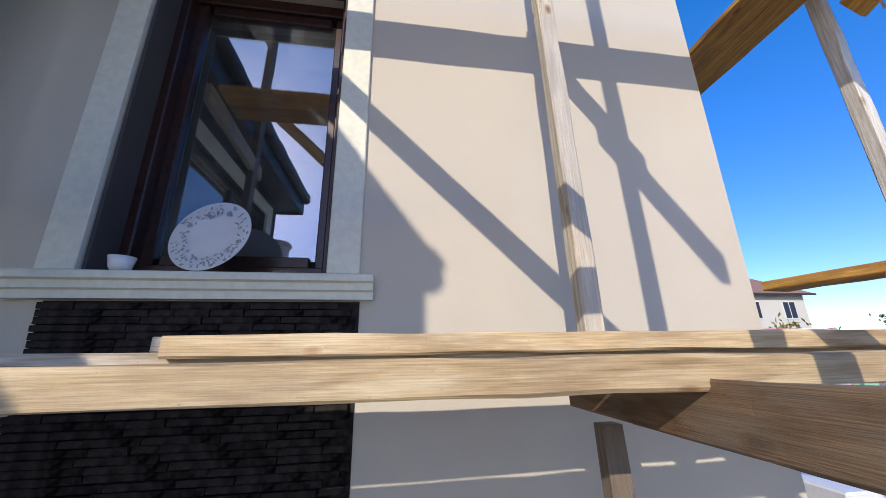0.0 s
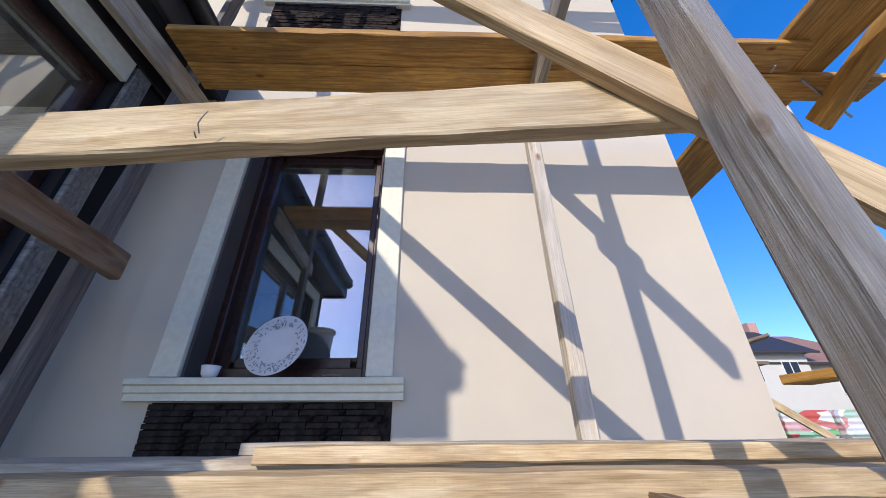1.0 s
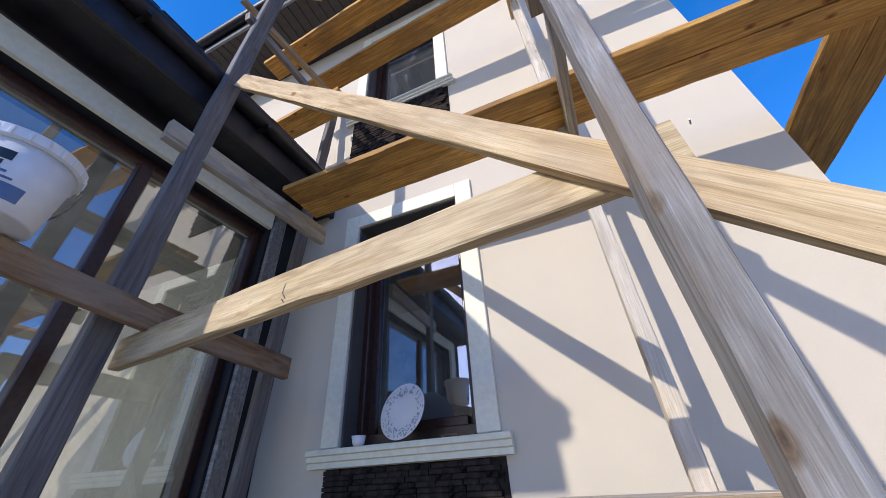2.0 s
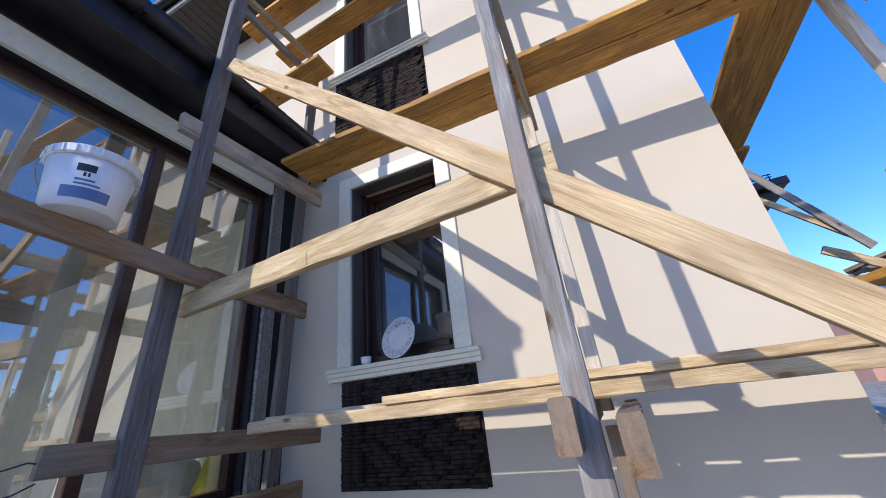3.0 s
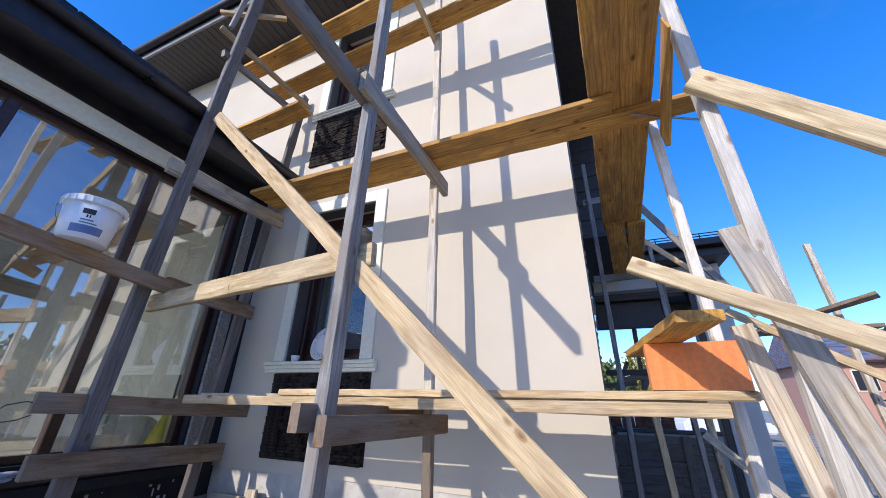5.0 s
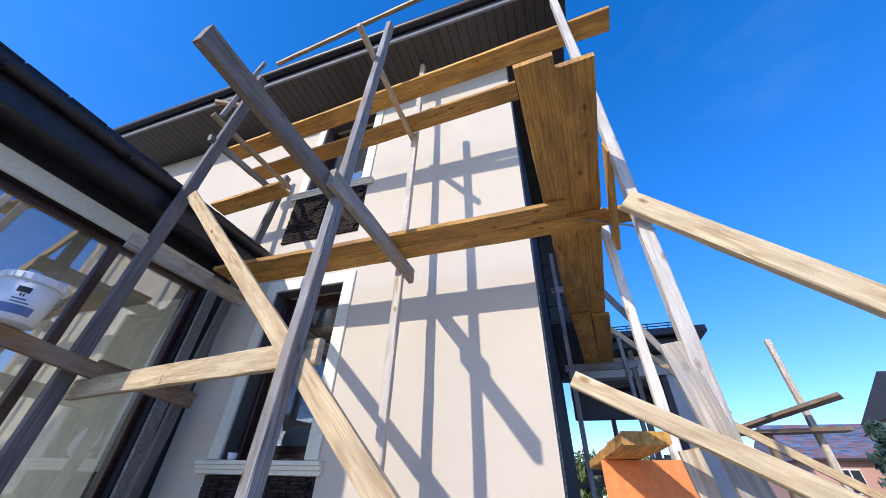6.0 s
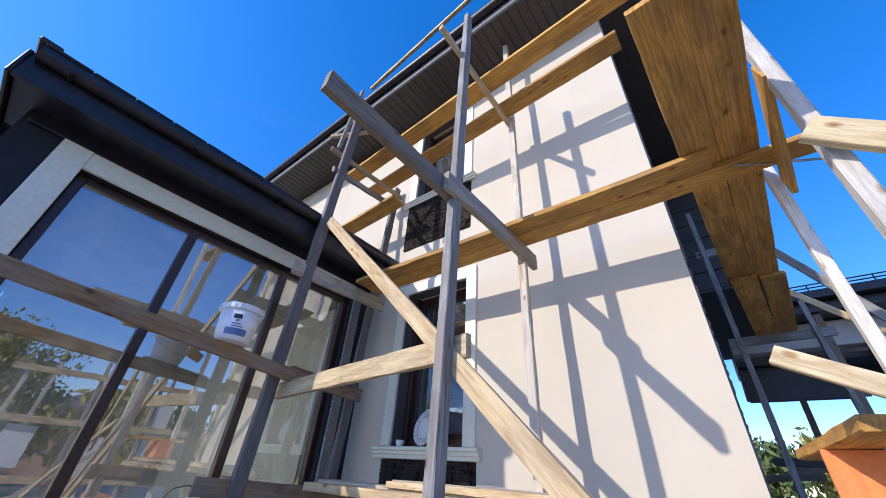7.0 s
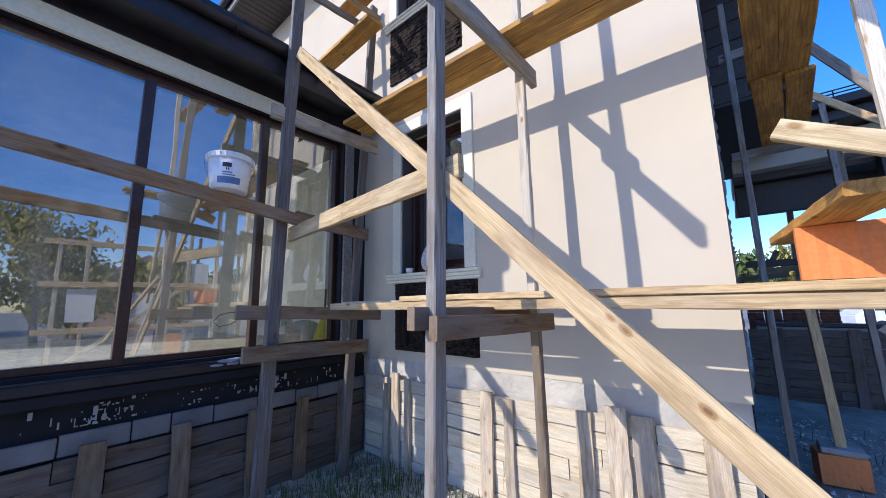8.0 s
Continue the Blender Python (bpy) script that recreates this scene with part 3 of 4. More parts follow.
timber("ledger", (-0.985, -0.050, 1.349), (-0.955, 1.080, 1.319), 0.045, 0.12, WOOD_BROWN, S)
timber("ledger", (-1.000, 0.320, 2.470), (-1.020, 1.110, 2.430), 0.045, 0.12, WOOD_OLD, S)
timber("ledger", (-1.034, 0.072, 3.388), (-0.986, 1.190, 3.403), 0.045, 0.13, WOOD_TAN, S)
timber("ledger", (-1.032, 0.150, 4.740), (-1.150, 1.250, 4.960), 0.04, 0.07, WOOD_GREY, S)
timber("ledger", (-1.248, 0.150, 5.229), (-1.060, 1.280, 5.110), 0.04, 0.06, WOOD_NEW, S)
timber("joist", (0.745, -0.890, 3.455), (0.775, 0.330, 3.435), 0.05, 0.14, WOOD_BROWN, S)
timber("joist", (0.822, 0.000, 3.440), (0.850, 1.240, 3.425), 0.045, 0.14, WOOD_TAN, S)
timber("joist", (0.746, -0.143, 5.280), (0.760, 1.220, 5.220), 0.04, 0.07, WOOD_NEW, S)
# rails and braces
timber("rail", (-1.120, 0.335, 2.335), (0.900, 0.188, 2.392), 0.042, 0.125, WOOD_SAWN, S)
timber("brace", (-0.950, 0.250, 4.004), (2.500, 0.075, 0.710), 0.030, 0.102, WOOD_NEW, S, up=(0.7, 0, 0.7))
timber("rail", (-0.950, 0.330, 2.440), (-0.890, -2.050, 2.655), 0.04, 0.10, WOOD_OLD, S)

# scaffold bay round the corner
timber("post", (2.551, 0.468, 0.130), (2.456, 0.364, 5.696), 0.07, 0.06, WOOD_WHITE, S, up=(1, 0, 0), label="pale sunlit post")
timber("post", (2.534, 1.222, 0.130), (2.467, 1.196, 4.007), 0.065, 0.055, WOOD_WHITE, S, up=(1, 0, 0))
timber("post", (2.855, 4.018, 0.130), (2.799, 4.124, 3.759), 0.06, 0.05, WOOD_GREY, S, up=(1, 0, 0))
timber("post", (2.096, 3.035, 0.130), (2.075, 3.144, 4.689), 0.06, 0.05, WOOD_GREY, S, up=(1, 0, 0))
timber("ledger", (2.017, 4.149, 3.379), (2.953, 4.152, 3.390), 0.04, 0.10, WOOD_GREY, S)
timber("ledger", (2.003, 3.176, 4.122), (2.355, 3.175, 4.128), 0.04, 0.09, WOOD_GREY, S)
timber("brace", (2.707, 4.157, 3.944), (3.694, 4.149, 2.874), 0.03, 0.07, WOOD_NEW, S)
timber("brace", (2.738, 4.107, 4.531), (3.754, 4.104, 2.725), 0.025, 0.09, WOOD_GREY, S)
timber("cleat", (2.468, 0.395, 3.605), (2.507, 1.105, 3.363), 0.03, 0.16, WOOD_DECK, S)
timber("brace", (2.440, 0.300, 3.080), (3.880, 0.480, 1.840), 0.045, 0.11, WOOD_SAWN, S, up=(0.6, 0, 0.7))
timber("brace", (2.040, 0.262, 2.216), (3.850, -0.070, 1.114), 0.035, 0.06, WOOD_SAWN, S, up=(0.5, 0, 0.8))
timber("brace", (2.448, 0.434, 2.380), (2.704, -0.059, 0.100), 0.085, 0.03, WOOD_TAN, S, up=(0, 1, 0.2))
timber("brace", (2.403, 0.499, 2.003), (2.690, 0.563, 0.120), 0.07, 0.03, WOOD_FORM, S, up=(0, 1, 0.1))
timber("ledger", (1.990, 3.460, 1.745), (3.050, 3.470, 1.745), 0.04, 0.09, WOOD_BROWN, S)
timber("post", (2.430, 3.510, 0.445), (2.372, 3.450, 1.700), 0.07, 0.07, WOOD_NEW, S, up=(1, 0, 0), label="yellowish prop under the low boards")
timber("brace", (-0.956, 0.102, 4.993), (-0.804, 0.108, 5.991), 0.04, 0.04, WOOD_GREY, S, up=(1, 0, 0))

# deck boards
def board(a, b, w, h, mat, label, group="scaffold boards"):
    ob = timber("scaffold_board", a, b, w, h, mat)
    return tagged(ob, label, "board", group)


LB = "sawn softwood board lying on the low scaffold ledgers"
board((-0.850, 0.660, 1.694), (2.330, 0.690, 1.696), 0.14, 0.056, WOOD_NEW, LB)
board((-0.150, 0.830, 1.750), (2.480, 0.848, 1.755), 0.15, 0.04, WOOD_NEW, LB)
board((-0.931, 0.863, 1.716), (2.302, 0.936, 1.712), 0.19, 0.05, WOOD_PALE, LB)
board((-0.269, 0.985, 1.760), (2.560, 1.000, 1.760), 0.10, 0.035, WOOD_PALE, LB)
D2 = "wide orange pine board of the middle scaffold deck"
board((-0.980, 0.835, 3.530), (2.197, 0.820, 3.530), 0.165, 0.04, WOOD_DECK, D2)
board((-0.980, 1.005, 3.530), (2.790, 0.990, 3.530), 0.165, 0.04, WOOD_DECK, D2)
D3 = "orange pine board of the upper scaffold deck"
board((-1.600, 0.760, 5.400), (2.870, 0.500, 5.320), 0.2, 0.04, WOOD_DECK, D3)
board((-1.440, 1.050, 5.250), (2.000, 0.920, 5.310), 0.2, 0.04, WOOD_DECK, D3)
board((-1.811, 1.017, 4.705), (-0.810, 1.005, 4.769), 0.22, 0.04, WOOD_DECK, "short pine board at the end of the upper deck")
DS = "broad pine board of the deck along the side wall"
board((2.100, -0.276, 3.572), (2.262, 2.850, 3.572), 0.19, 0.035, WOOD_DECK, DS)
board((2.289, -0.215, 3.572), (2.452, 2.900, 3.572), 0.185, 0.035, WOOD_DECK, DS)
board((2.270, 2.650, 3.530), (2.418, 4.514, 3.500), 0.20, 0.035, WOOD_DECK, DS)
board((2.480, 2.700, 3.530), (2.619, 4.619, 3.500), 0.18, 0.035, WOOD_DECK, DS)


# ---- base of the walls: board formwork ----
def formwork(name, along, face, u0, u1, z0, z1, cleats, seed, label, mat=None, cleat_mat=None):
    """Old shuttering boards stacked on edge against a plinth, held by upright cleats."""
    rnd = random.Random(seed)
    mat = mat or WOOD_FORM
    f = thing(name, label, "formwork", kind="structure")

    def pt(u, d, z):
        return (u, face - d, z) if along == "x" else (face + d, u, z)

    out = (0, -1, 0) if along == "x" else (1, 0, 0)
    z = z0
    while z < z1 - 0.05:
        h = min(rnd.uniform(0.105, 0.15), z1 - z)
        u = u0
        while u < u1 - 0.1:
            ln = min(rnd.uniform(0.9, 1.8), u1 - u)
            if u1 - u - ln < 0.3:
                ln = u1 - u
            off = 0.012 + rnd.uniform(0, 0.012)
            tilt = rnd.uniform(-0.008, 0.008)
            timber("board", pt(u + 0.003, off, z + h / 2 - tilt), pt(u + ln - 0.003, off, z + h / 2 + tilt), 0.024, h - rnd.uniform(0.003, 0.009), mat, f, rough=0.004)
            u += ln
        z += h
    for u, w, top in cleats:
        lean = rnd.uniform(-0.02, 0.02)
        timber("cleat", pt(u, 0.055, z0 - 0.05), pt(u + lean, 0.055, top), 0.028, w, cleat_mat or mat, f, up=(1, 0, 0) if along == "x" else (0, 1, 0), rough=0.004)
    return f


formwork("formwork_north", "x", 1.44, -1.38, 1.86, 0.1, 0.98, [(-1.02, 0.09, 0.9), (-0.86, 0.10, 1.02), (-0.70, 0.07, 0.98), (-0.28, 0.10, 0.93), (0.20, 0.11, 0.99), (0.42, 0.08, 0.96), (0.98, 0.10, 0.97), (1.20, 0.13, 1.03), (1.36, 0.12, 1.0), (1.72, 0.12, 0.93)], 5, "pale weathered shuttering boards along the house plinth", WOOD_LIME, WOOD_FORM)
formwork("formwork_west", "y", -1.44, -1.9, 1.40, 0.1, 0.83, [(-1.3, 0.10, 0.8), (-0.76, 0.13, 0.86), (-0.26, 0.12, 0.86), (0.25, 0.10, 0.84), (0.66, 0.11, 0.85), (1.1, 0.09, 0.84)], 6, "brown weathered shuttering boards under the glazing", WOOD_DARK, WOOD_BROWN)

# broken mortar edge over the formwork
def ragged(name, along, face, u0, u1, z0, z1, depth, material, seed, label, wob=0.03):
    bm = bmesh.new()
    rnd = random.Random(seed)
    n, k = int((u1 - u0) / 0.014), 12
    rows = []
    for i in range(n + 1):
        u = u0 + (u1 - u0) * i / n
        col = []
        for j in range(k + 1):
            z = z0 + (z1 - z0) * j / k
            d = depth * (0.7 + 0.45 * noise.noise((u * 6, z * 8, seed)) + 0.16 * noise.noise((u * 28, z * 40, seed)) + rnd.uniform(-0.05, 0.05))
            if j in (0, k):
                z += wob * noise.noise((u * 5, seed * 3.1, j)) + 0.5 * wob * noise.noise((u * 24, seed, j)) + rnd.uniform(-0.2, 0.2) * wob
            if j == k:
                d = -0.005
            col.append(bm.verts.new((u, face - d, z) if along == "x" else (face + d, u, z)))
        rows.append(col)
    for r0, r1 in zip(rows, rows[1:]):
        for j in range(k):
            bm.faces.new((r0[j], r1[j], r1[j + 1], r0[j + 1]))
    bmesh.ops.recalc_face_normals(bm, faces=bm.faces)
    return tagged(link(name, bm, material), label, "mortar", kind="structure")


ragged("trim_mortar_north", "x", 1.470, WX0, 1.885, 0.93, 1.17, 0.016, MORTAR, 3, "ragged grey mortar edge under the stucco", 0.05)
BLOCK_GREY = plaster("block_grey", (0.24, 0.24, 0.24), (0.12, 0.12, 0.12), scale=2.0, bump=0.7, stain=0.9)
course = thing("trim_block_course", "grey block course under the glazing", "block course", kind="structure")
rnd = random.Random(14)
y = -1.9
while y < 1.40:
    w = min(rnd.uniform(0.2, 0.42), 1.44 - y)
    block("course_block", (-1.47, y + 0.004, 0.80), (-1.438 + rnd.uniform(-0.006, 0.006), y + w - 0.004, 0.925 + rnd.uniform(-0.012, 0.01)), BLOCK_GREY, course, 0.006)
    y += w
block("bedding", (-1.47, -1.9, 0.79), (-1.452, 1.44, 0.91), STONE_DARK, course, 0)
sill_black = thing("trim_bitumen", "black bitumen band with pale chips below the glazing", "bitumen band", kind="structure")
rnd = random.Random(12)
block("ledge", (-1.47, -1.6, 1.20), (-1.36, 1.36, 1.275), BLACK_TRIM, sill_black, 0.01)
block("ledge", (-1.47, -1.6, 1.12), (-1.385, 1.36, 1.195), BLACK_WALL, sill_black, 0.008)
for i in range(150):
    y = rnd.choice((rnd.uniform(-1.5, 1.3), rnd.gauss(0.35, 0.16), rnd.gauss(-0.65, 0.12)))
    z = 0.96 + 0.13 * rnd.random() ** 1.6
    block("chip", (-1.462, y, z), (-1.452, y + 0.003 + 0.022 * rnd.random() ** 2, z + 0.008 + 0.05 * rnd.random() ** 3), CONCRETE, sill_black, 0.002)

bm = bmesh.new()
rnd = random.Random(19)
for i in range(26):
    r = rnd.uniform(0.012, 0.034)
    at = Vector((-1.375 + rnd.uniform(-0.02, 0.025), 0.02 + rnd.gauss(0, 0.05), 1.282 - abs(rnd.gauss(0, 0.025))))
    bmesh.ops.create_icosphere(bm, subdivisions=2, radius=r, matrix=Matrix.Translation(at) @ Matrix.Diagonal((0.8, 1.7, 0.4, 1)))
for v in bm.verts:
    v.co += 0.004 * Vector((noise.noise(v.co * 60), noise.noise(v.co * 60 + Vector((5, 0, 0))), noise.noise(v.co * 60 + Vector((0, 9, 0)))))
link("mounting_foam", bm, plain("pale_foam", (0.34, 0.36, 0.42), 0.8, var=0.15, scale=40, bump=0.5), sill_black, "pale mounting foam squeezed over the ledge", smooth=True)

# corrugated edge strip at the outer corner of the stucco
strip = thing("trim_corner", "torn grey render mesh along the outer wall corner", "corner strip", kind="structure")
bm = bmesh.new()
rnd = random.Random(4)
z, prev = 1.14, None
while z < SOFFIT:
    d = 0.005 + 0.012 * rnd.random()
    cur = [bm.verts.new(p) for p in ((WX1 - 0.002, WY + 0.03, z), (WX1 + d, WY + 0.03 + d * 0.5, z), (WX1 + d, WY + 0.10, z), (WX1 - 0.002, WY + 0.11, z))]
    if prev:
        for i in range(4):
            bm.faces.new((prev[i], prev[(i + 1) % 4], cur[(i + 1) % 4], cur[i]))
    prev = cur
    z += 0.016
bmesh.ops.recalc_face_normals(bm, faces=bm.faces)
link("mesh_strip", bm, BLOCK_GREY, strip)

# ---- window sill things ----
plate_bm = lathe([(0.055, 0.0), (0.085, 0.004), (0.128, 0.018), (0.130, 0.0195), (0.128, 0.021), (0.084, 0.0085), (0.05, 0.006)], 48)
plate = thing("plate", "white china plate with a grey scroll rim leaning on the window", "plate", at=(-0.46, 1.507, 2.186))
link("dish", plate_bm, CERAMIC, plate, smooth=True)
rnd = random.Random(3)
bm = bmesh.new()
for i in range(150):
    a = rnd.uniform(0, 2 * math.pi)
    r = rnd.uniform(0.078, 0.122)
    z = 0.0105 + (r - 0.084) / 0.044 * 0.0105 if r > 0.084 else 0.0100
    s = rnd.uniform(0.003, 0.007)
    p = Vector((r * math.cos(a), r * math.sin(a), z + 0.0012))
    q = rnd.uniform(0, 6.28)
    ring = [bm.verts.new(p + Vector((s * math.cos(q + k * 1.571) * (1.6 if k % 2 else 0.6), s * math.sin(q + k * 1.571) * (1.6 if k % 2 else 0.6), 0))) for k in range(4)]
    bm.faces.new(ring)
link("scroll_print", bm, CERAMIC_GREY, plate, "grey printed scroll rim")
plate.rotation_euler = (radians(76), 0, radians(-10))
plate.scale = (1.22, 1.22, 1.22)

cup = thing("cup", "small white cup standing on the window sill", "cup", at=(-0.705, 1.42, 2.027))
link("bowl", lathe([(0.026, 0.0), (0.034, 0.012), (0.041, 0.05), (0.0385, 0.05), (0.031, 0.014), (0.01, 0.008)], 32), CERAMIC, cup, smooth=True)
tagged(timber("wood_chip", (-0.20, 1.43, 2.034), (-0.12, 1.45, 2.037), 0.02, 0.006, WOOD_BROWN), "thin brown splinter lying on the window sill", "splinter")

# ---- bucket on the rail ----
bucket = thing("bucket", "white plastic paint bucket with blue printed label and lid", "bucket", at=(-0.915, -0.25, 2.545))
link("body", lathe([(0.105, 0.0), (0.112, 0.004), (0.132, 0.225), (0.128, 0.225), (0.11, 0.01)], 48), PLASTIC_WHITE, bucket, smooth=True)
link("lid", lathe([(0.136, 0.205), (0.142, 0.21), (0.144, 0.24), (0.138, 0.246), (0.12, 0.243), (0.118, 0.238), (0.02, 0.238)], 48), PLASTIC_WHITE, bucket)
for k in range(24):
    a = 2 * math.pi * k / 24
    block("lid_rib", (0.1425, -0.004, 0.206), (0.147, 0.004, 0.238), PLASTIC_WHITE, bucket, 0.001).matrix_basis = Matrix.Rotation(a, 4, "Z")


def wrap(name, a0, a1, z0, z1, material, label="", lift=0.0015):
    """A label bent round the bucket's wall."""
    bm = bmesh.new()
    prev = None
    for i in range(13):
        a = a0 + (a1 - a0) * i / 12
        cur = []
        for z in (z0, z1):
            r = 0.112 + 0.02 * (z / 0.225) + lift
            cur.append(bm.verts.new((r * math.cos(a), r * math.sin(a), z)))
        if prev:
            bm.faces.new((prev[0], cur[0], cur[1], prev[1]))
        prev = cur
    return link(name, bm, material, bucket, label)


bucket.scale = (1.08, 1.08, 1.08)
view = math.atan2(-0.95, 2.85)
wrap("print_band", view - 0.62, view + 0.55, 0.03, 0.075, PLASTIC_BLUE, "blue printed band")
wrap("print_mark", view - 0.36, view + 0.06, 0.138, 0.168, PLASTIC_DARK, "dark printed mark")
wrap("print_mark", view - 0.19, view - 0.13, 0.118, 0.134, PLASTIC_DARK)
wrap("print_mark", view - 0.09, view - 0.04, 0.118, 0.134, PLASTIC_DARK)
wrap("print_line", view - 0.35, view + 0.1, 0.100, 0.108, PLASTIC_BLUE)
wrap("print_line", view - 0.35, view + 0.25, 0.084, 0.091, PLASTIC_BLUE)
tube("handle", [(0.15 * math.cos(a + view + 1.6), 0.15 * math.sin(a + view + 1.6), 0.19 - 0.11 * math.sin(a)) for a in [math.pi * i / 14 for i in range(15)]], 0.003, STEEL, bucket)
board((-1.005, -0.44, 2.548), (-1.015, 0.12, 2.488), 0.10, 0.03, WOOD_BROWN, "short brown board the bucket stands on")

# ---- clay block and loose boards on the low deck ----
def clay_block(name, at, size, label, rz=0.0):
    L, W, H = size
    b = thing(name, label, "clay block", at=at)
    bm = bmesh.new()
    n = 14
    xs = [L * i / n for i in range(n + 1)]
    outline = []
    for i, x in enumerate(xs):
        outline.append((x, 0.004 if i % 2 else 0.0))
    for i, x in enumerate(reversed(xs)):
        outline.append((x, W - (0.004 if i % 2 else 0.0)))
    lo = [bm.verts.new((x, y, 0)) for x, y in outline]
    hi = [bm.verts.new((x, y, H)) for x, y in outline]
    for i in range(len(lo)):
        j = (i + 1) % len(lo)
        bm.faces.new((lo[i], lo[j], hi[j], hi[i]))
    bm.faces.new(list(reversed(lo)))
    bm.faces.new(hi)
    link("body", bm, CLAY, b)
    # near-black caps on the solid top stand for the shade in the hollow cores
    for i in range(3):
        for j in range(5):
            block("hole", (0.03 + j * (L - 0.05) / 5, 0.03 + i * (W - 0.05) / 3, H - 0.004), (0.03 + j * (L - 0.05) / 5 + 0.045, 0.03 + i * (W - 0.05) / 3 + 0.05, H + 0.001), PLASTIC_DARK, b, 0)
    b.rotation_euler = (0, 0, rz)
    return b


clay_block("clay_block", (2.110, 0.930, 1.782), (0.40, 0.20, 0.222), "orange hollow clay block standing on the low boards", radians(-4))
board((2.15, 1.55, 2.026), (2.26, 0.42, 2.034), 0.17, 0.045, WOOD_DECK, "short thick board lying on the clay block")
prop_base = clay_block("clay_block", (2.27, 3.38, 0.15), (0.30, 0.25, 0.24), "orange clay block under a timber prop", 0.1)
tagged(block("cement_pad", (2.29, 3.39, 0.393), (2.56, 3.62, 0.443), CONCRETE, None, 0.01), "grey concrete pad on a clay block", "pad")

# batten along the roof edge
tagged(timber("roof_batten", (-1.42, 0.55, 7.16), (1.3, 0.50, 7.52), 0.05, 0.06, WOOD_NEW), "yellow batten lying along the main gutter", "batten")
timber("batten", (-1.3, 0.12, 5.45), (-0.8, 0.5, 5.6), 0.04, 0.05, WOOD_NEW, S)

# ---- inside the glazed wing ----
tube_ob = tube("foam_tube", [(-1.74, 1.345, 2.05), (-1.74, 1.0, 1.22)], 0.082, YELLOW)
tagged(tube_ob, "yellow plastic pipe leaning inside the glazing", "pipe")


def sack(at, size, rz, material, label):
    bm = bmesh.new()
    bmesh.ops.create_icosphere(bm, subdivisions=4, radius=1.0)
    for v in bm.verts:
        p = v.co
        q = Vector([math.copysign(abs(c) ** 0.55, c) for c in p])
        q *= 1 + 0.08 * noise.noise(p * 3)
        v.co = Vector((q.x * size[0], q.y * size[1], q.z * size[2] + size[2]))
    ob = link("sack", bm, material, None, smooth=True)
    ob.matrix_basis = Matrix.Translation(at) @ Matrix.Rotation(rz, 4, "Z")
    return tagged(ob, label, "sack", "sacks in the wing")


SACK_WHITE = plain("sack_white", (0.66, 0.68, 0.66), 0.5, var=0.15, scale=9, bump=0.5)
SACK_GREEN = plain("sack_green", (0.10, 0.42, 0.26), 0.5, var=0.2, scale=9, bump=0.5)
sack((-1.98, 0.60, 1.22), (0.12, 0.22, 0.24), 0.15, SACK_WHITE, "white printed plaster sack standing behind the glass")
sack((-2.05, 0.98, 1.22), (0.13, 0.20, 0.16), -0.2, SACK_WHITE, "white printed plaster sack slumped beside the pipe")
sack((-1.90, 0.66, 1.48), (0.05, 0.06, 0.09), 0.5, SACK_GREEN, "small green printed bag on the white sacks")
sack((-2.75, 0.95, 1.22), (0.2, 0.22, 0.10), 0.9, SACK_GREEN, "green printed sack lying on the floor")
for i in range(5):
    ob = timber("floor_board", (-2.0 - i * 0.17, -1.5, 1.235 + 0.012 * (i % 2)), (-2.05 - i * 0.16, 0.3, 1.235 + 0.012 * (i % 2)), 0.12, 0.025, WOOD_PALE)
    tagged(ob, "pale loose board lying on the wing floor", "board", "boards on the wing floor")


# nails, wire and a loose steel bar
def nail(at, way, parent, length=0.035):
    a = Vector(at)
    b = a + Vector(way).normalized() * length
    tube("nail", [a, b], 0.0016, STEEL, parent)


rnd = random.Random(17)
tube("nail", [(-0.15, 0.222, 2.312), (-0.146, 0.206, 2.322), (-0.136, 0.200, 2.338), (-0.130, 0.198, 2.345)], 0.0014, STEEL, S)
nail((-0.152, 0.222, 2.30), (0.1, -1, 0.5), S, 0.012)
for x in (-0.80, -0.78, 0.84, 0.86):
    nail((x, 0.21, 3.97 - (x + 0.88) * 0.973), (rnd.uniform(-0.3, 0.3), -1, 0.3), S, 0.02)
for z in (1.57, 1.60, 2.36, 3.25, 3.28, 4.8):
    nail((0.86 + 0.023 * (z - 1), 0.10, z), (rnd.uniform(-0.3, 0.3), -1, rnd.uniform(-0.3, 0.3)), S, 0.014)
wire = tube("wire", [(-0.94, -0.17, 1.65), (-0.97, -0.23, 1.67), (-1.0, -0.30, 1.65), (-1.0, -0.34, 1.60), (-0.98, -0.31, 1.565), (-0.96, -0.25, 1.575), (-0.95, -0.20, 1.60)], 0.003, PLASTIC_DARK)
wire.location = (-0.13, 0.13, 0.0)
tagged(wire, "bent black wire twisted round a ledger end", "wire")
bar = tube("steel_bar", [(2.30, 0.92, 3.490), (2.79, 1.13, 3.455)], 0.007, STEEL)
tagged(bar, "thin steel bar lying under the side deck", "bar")


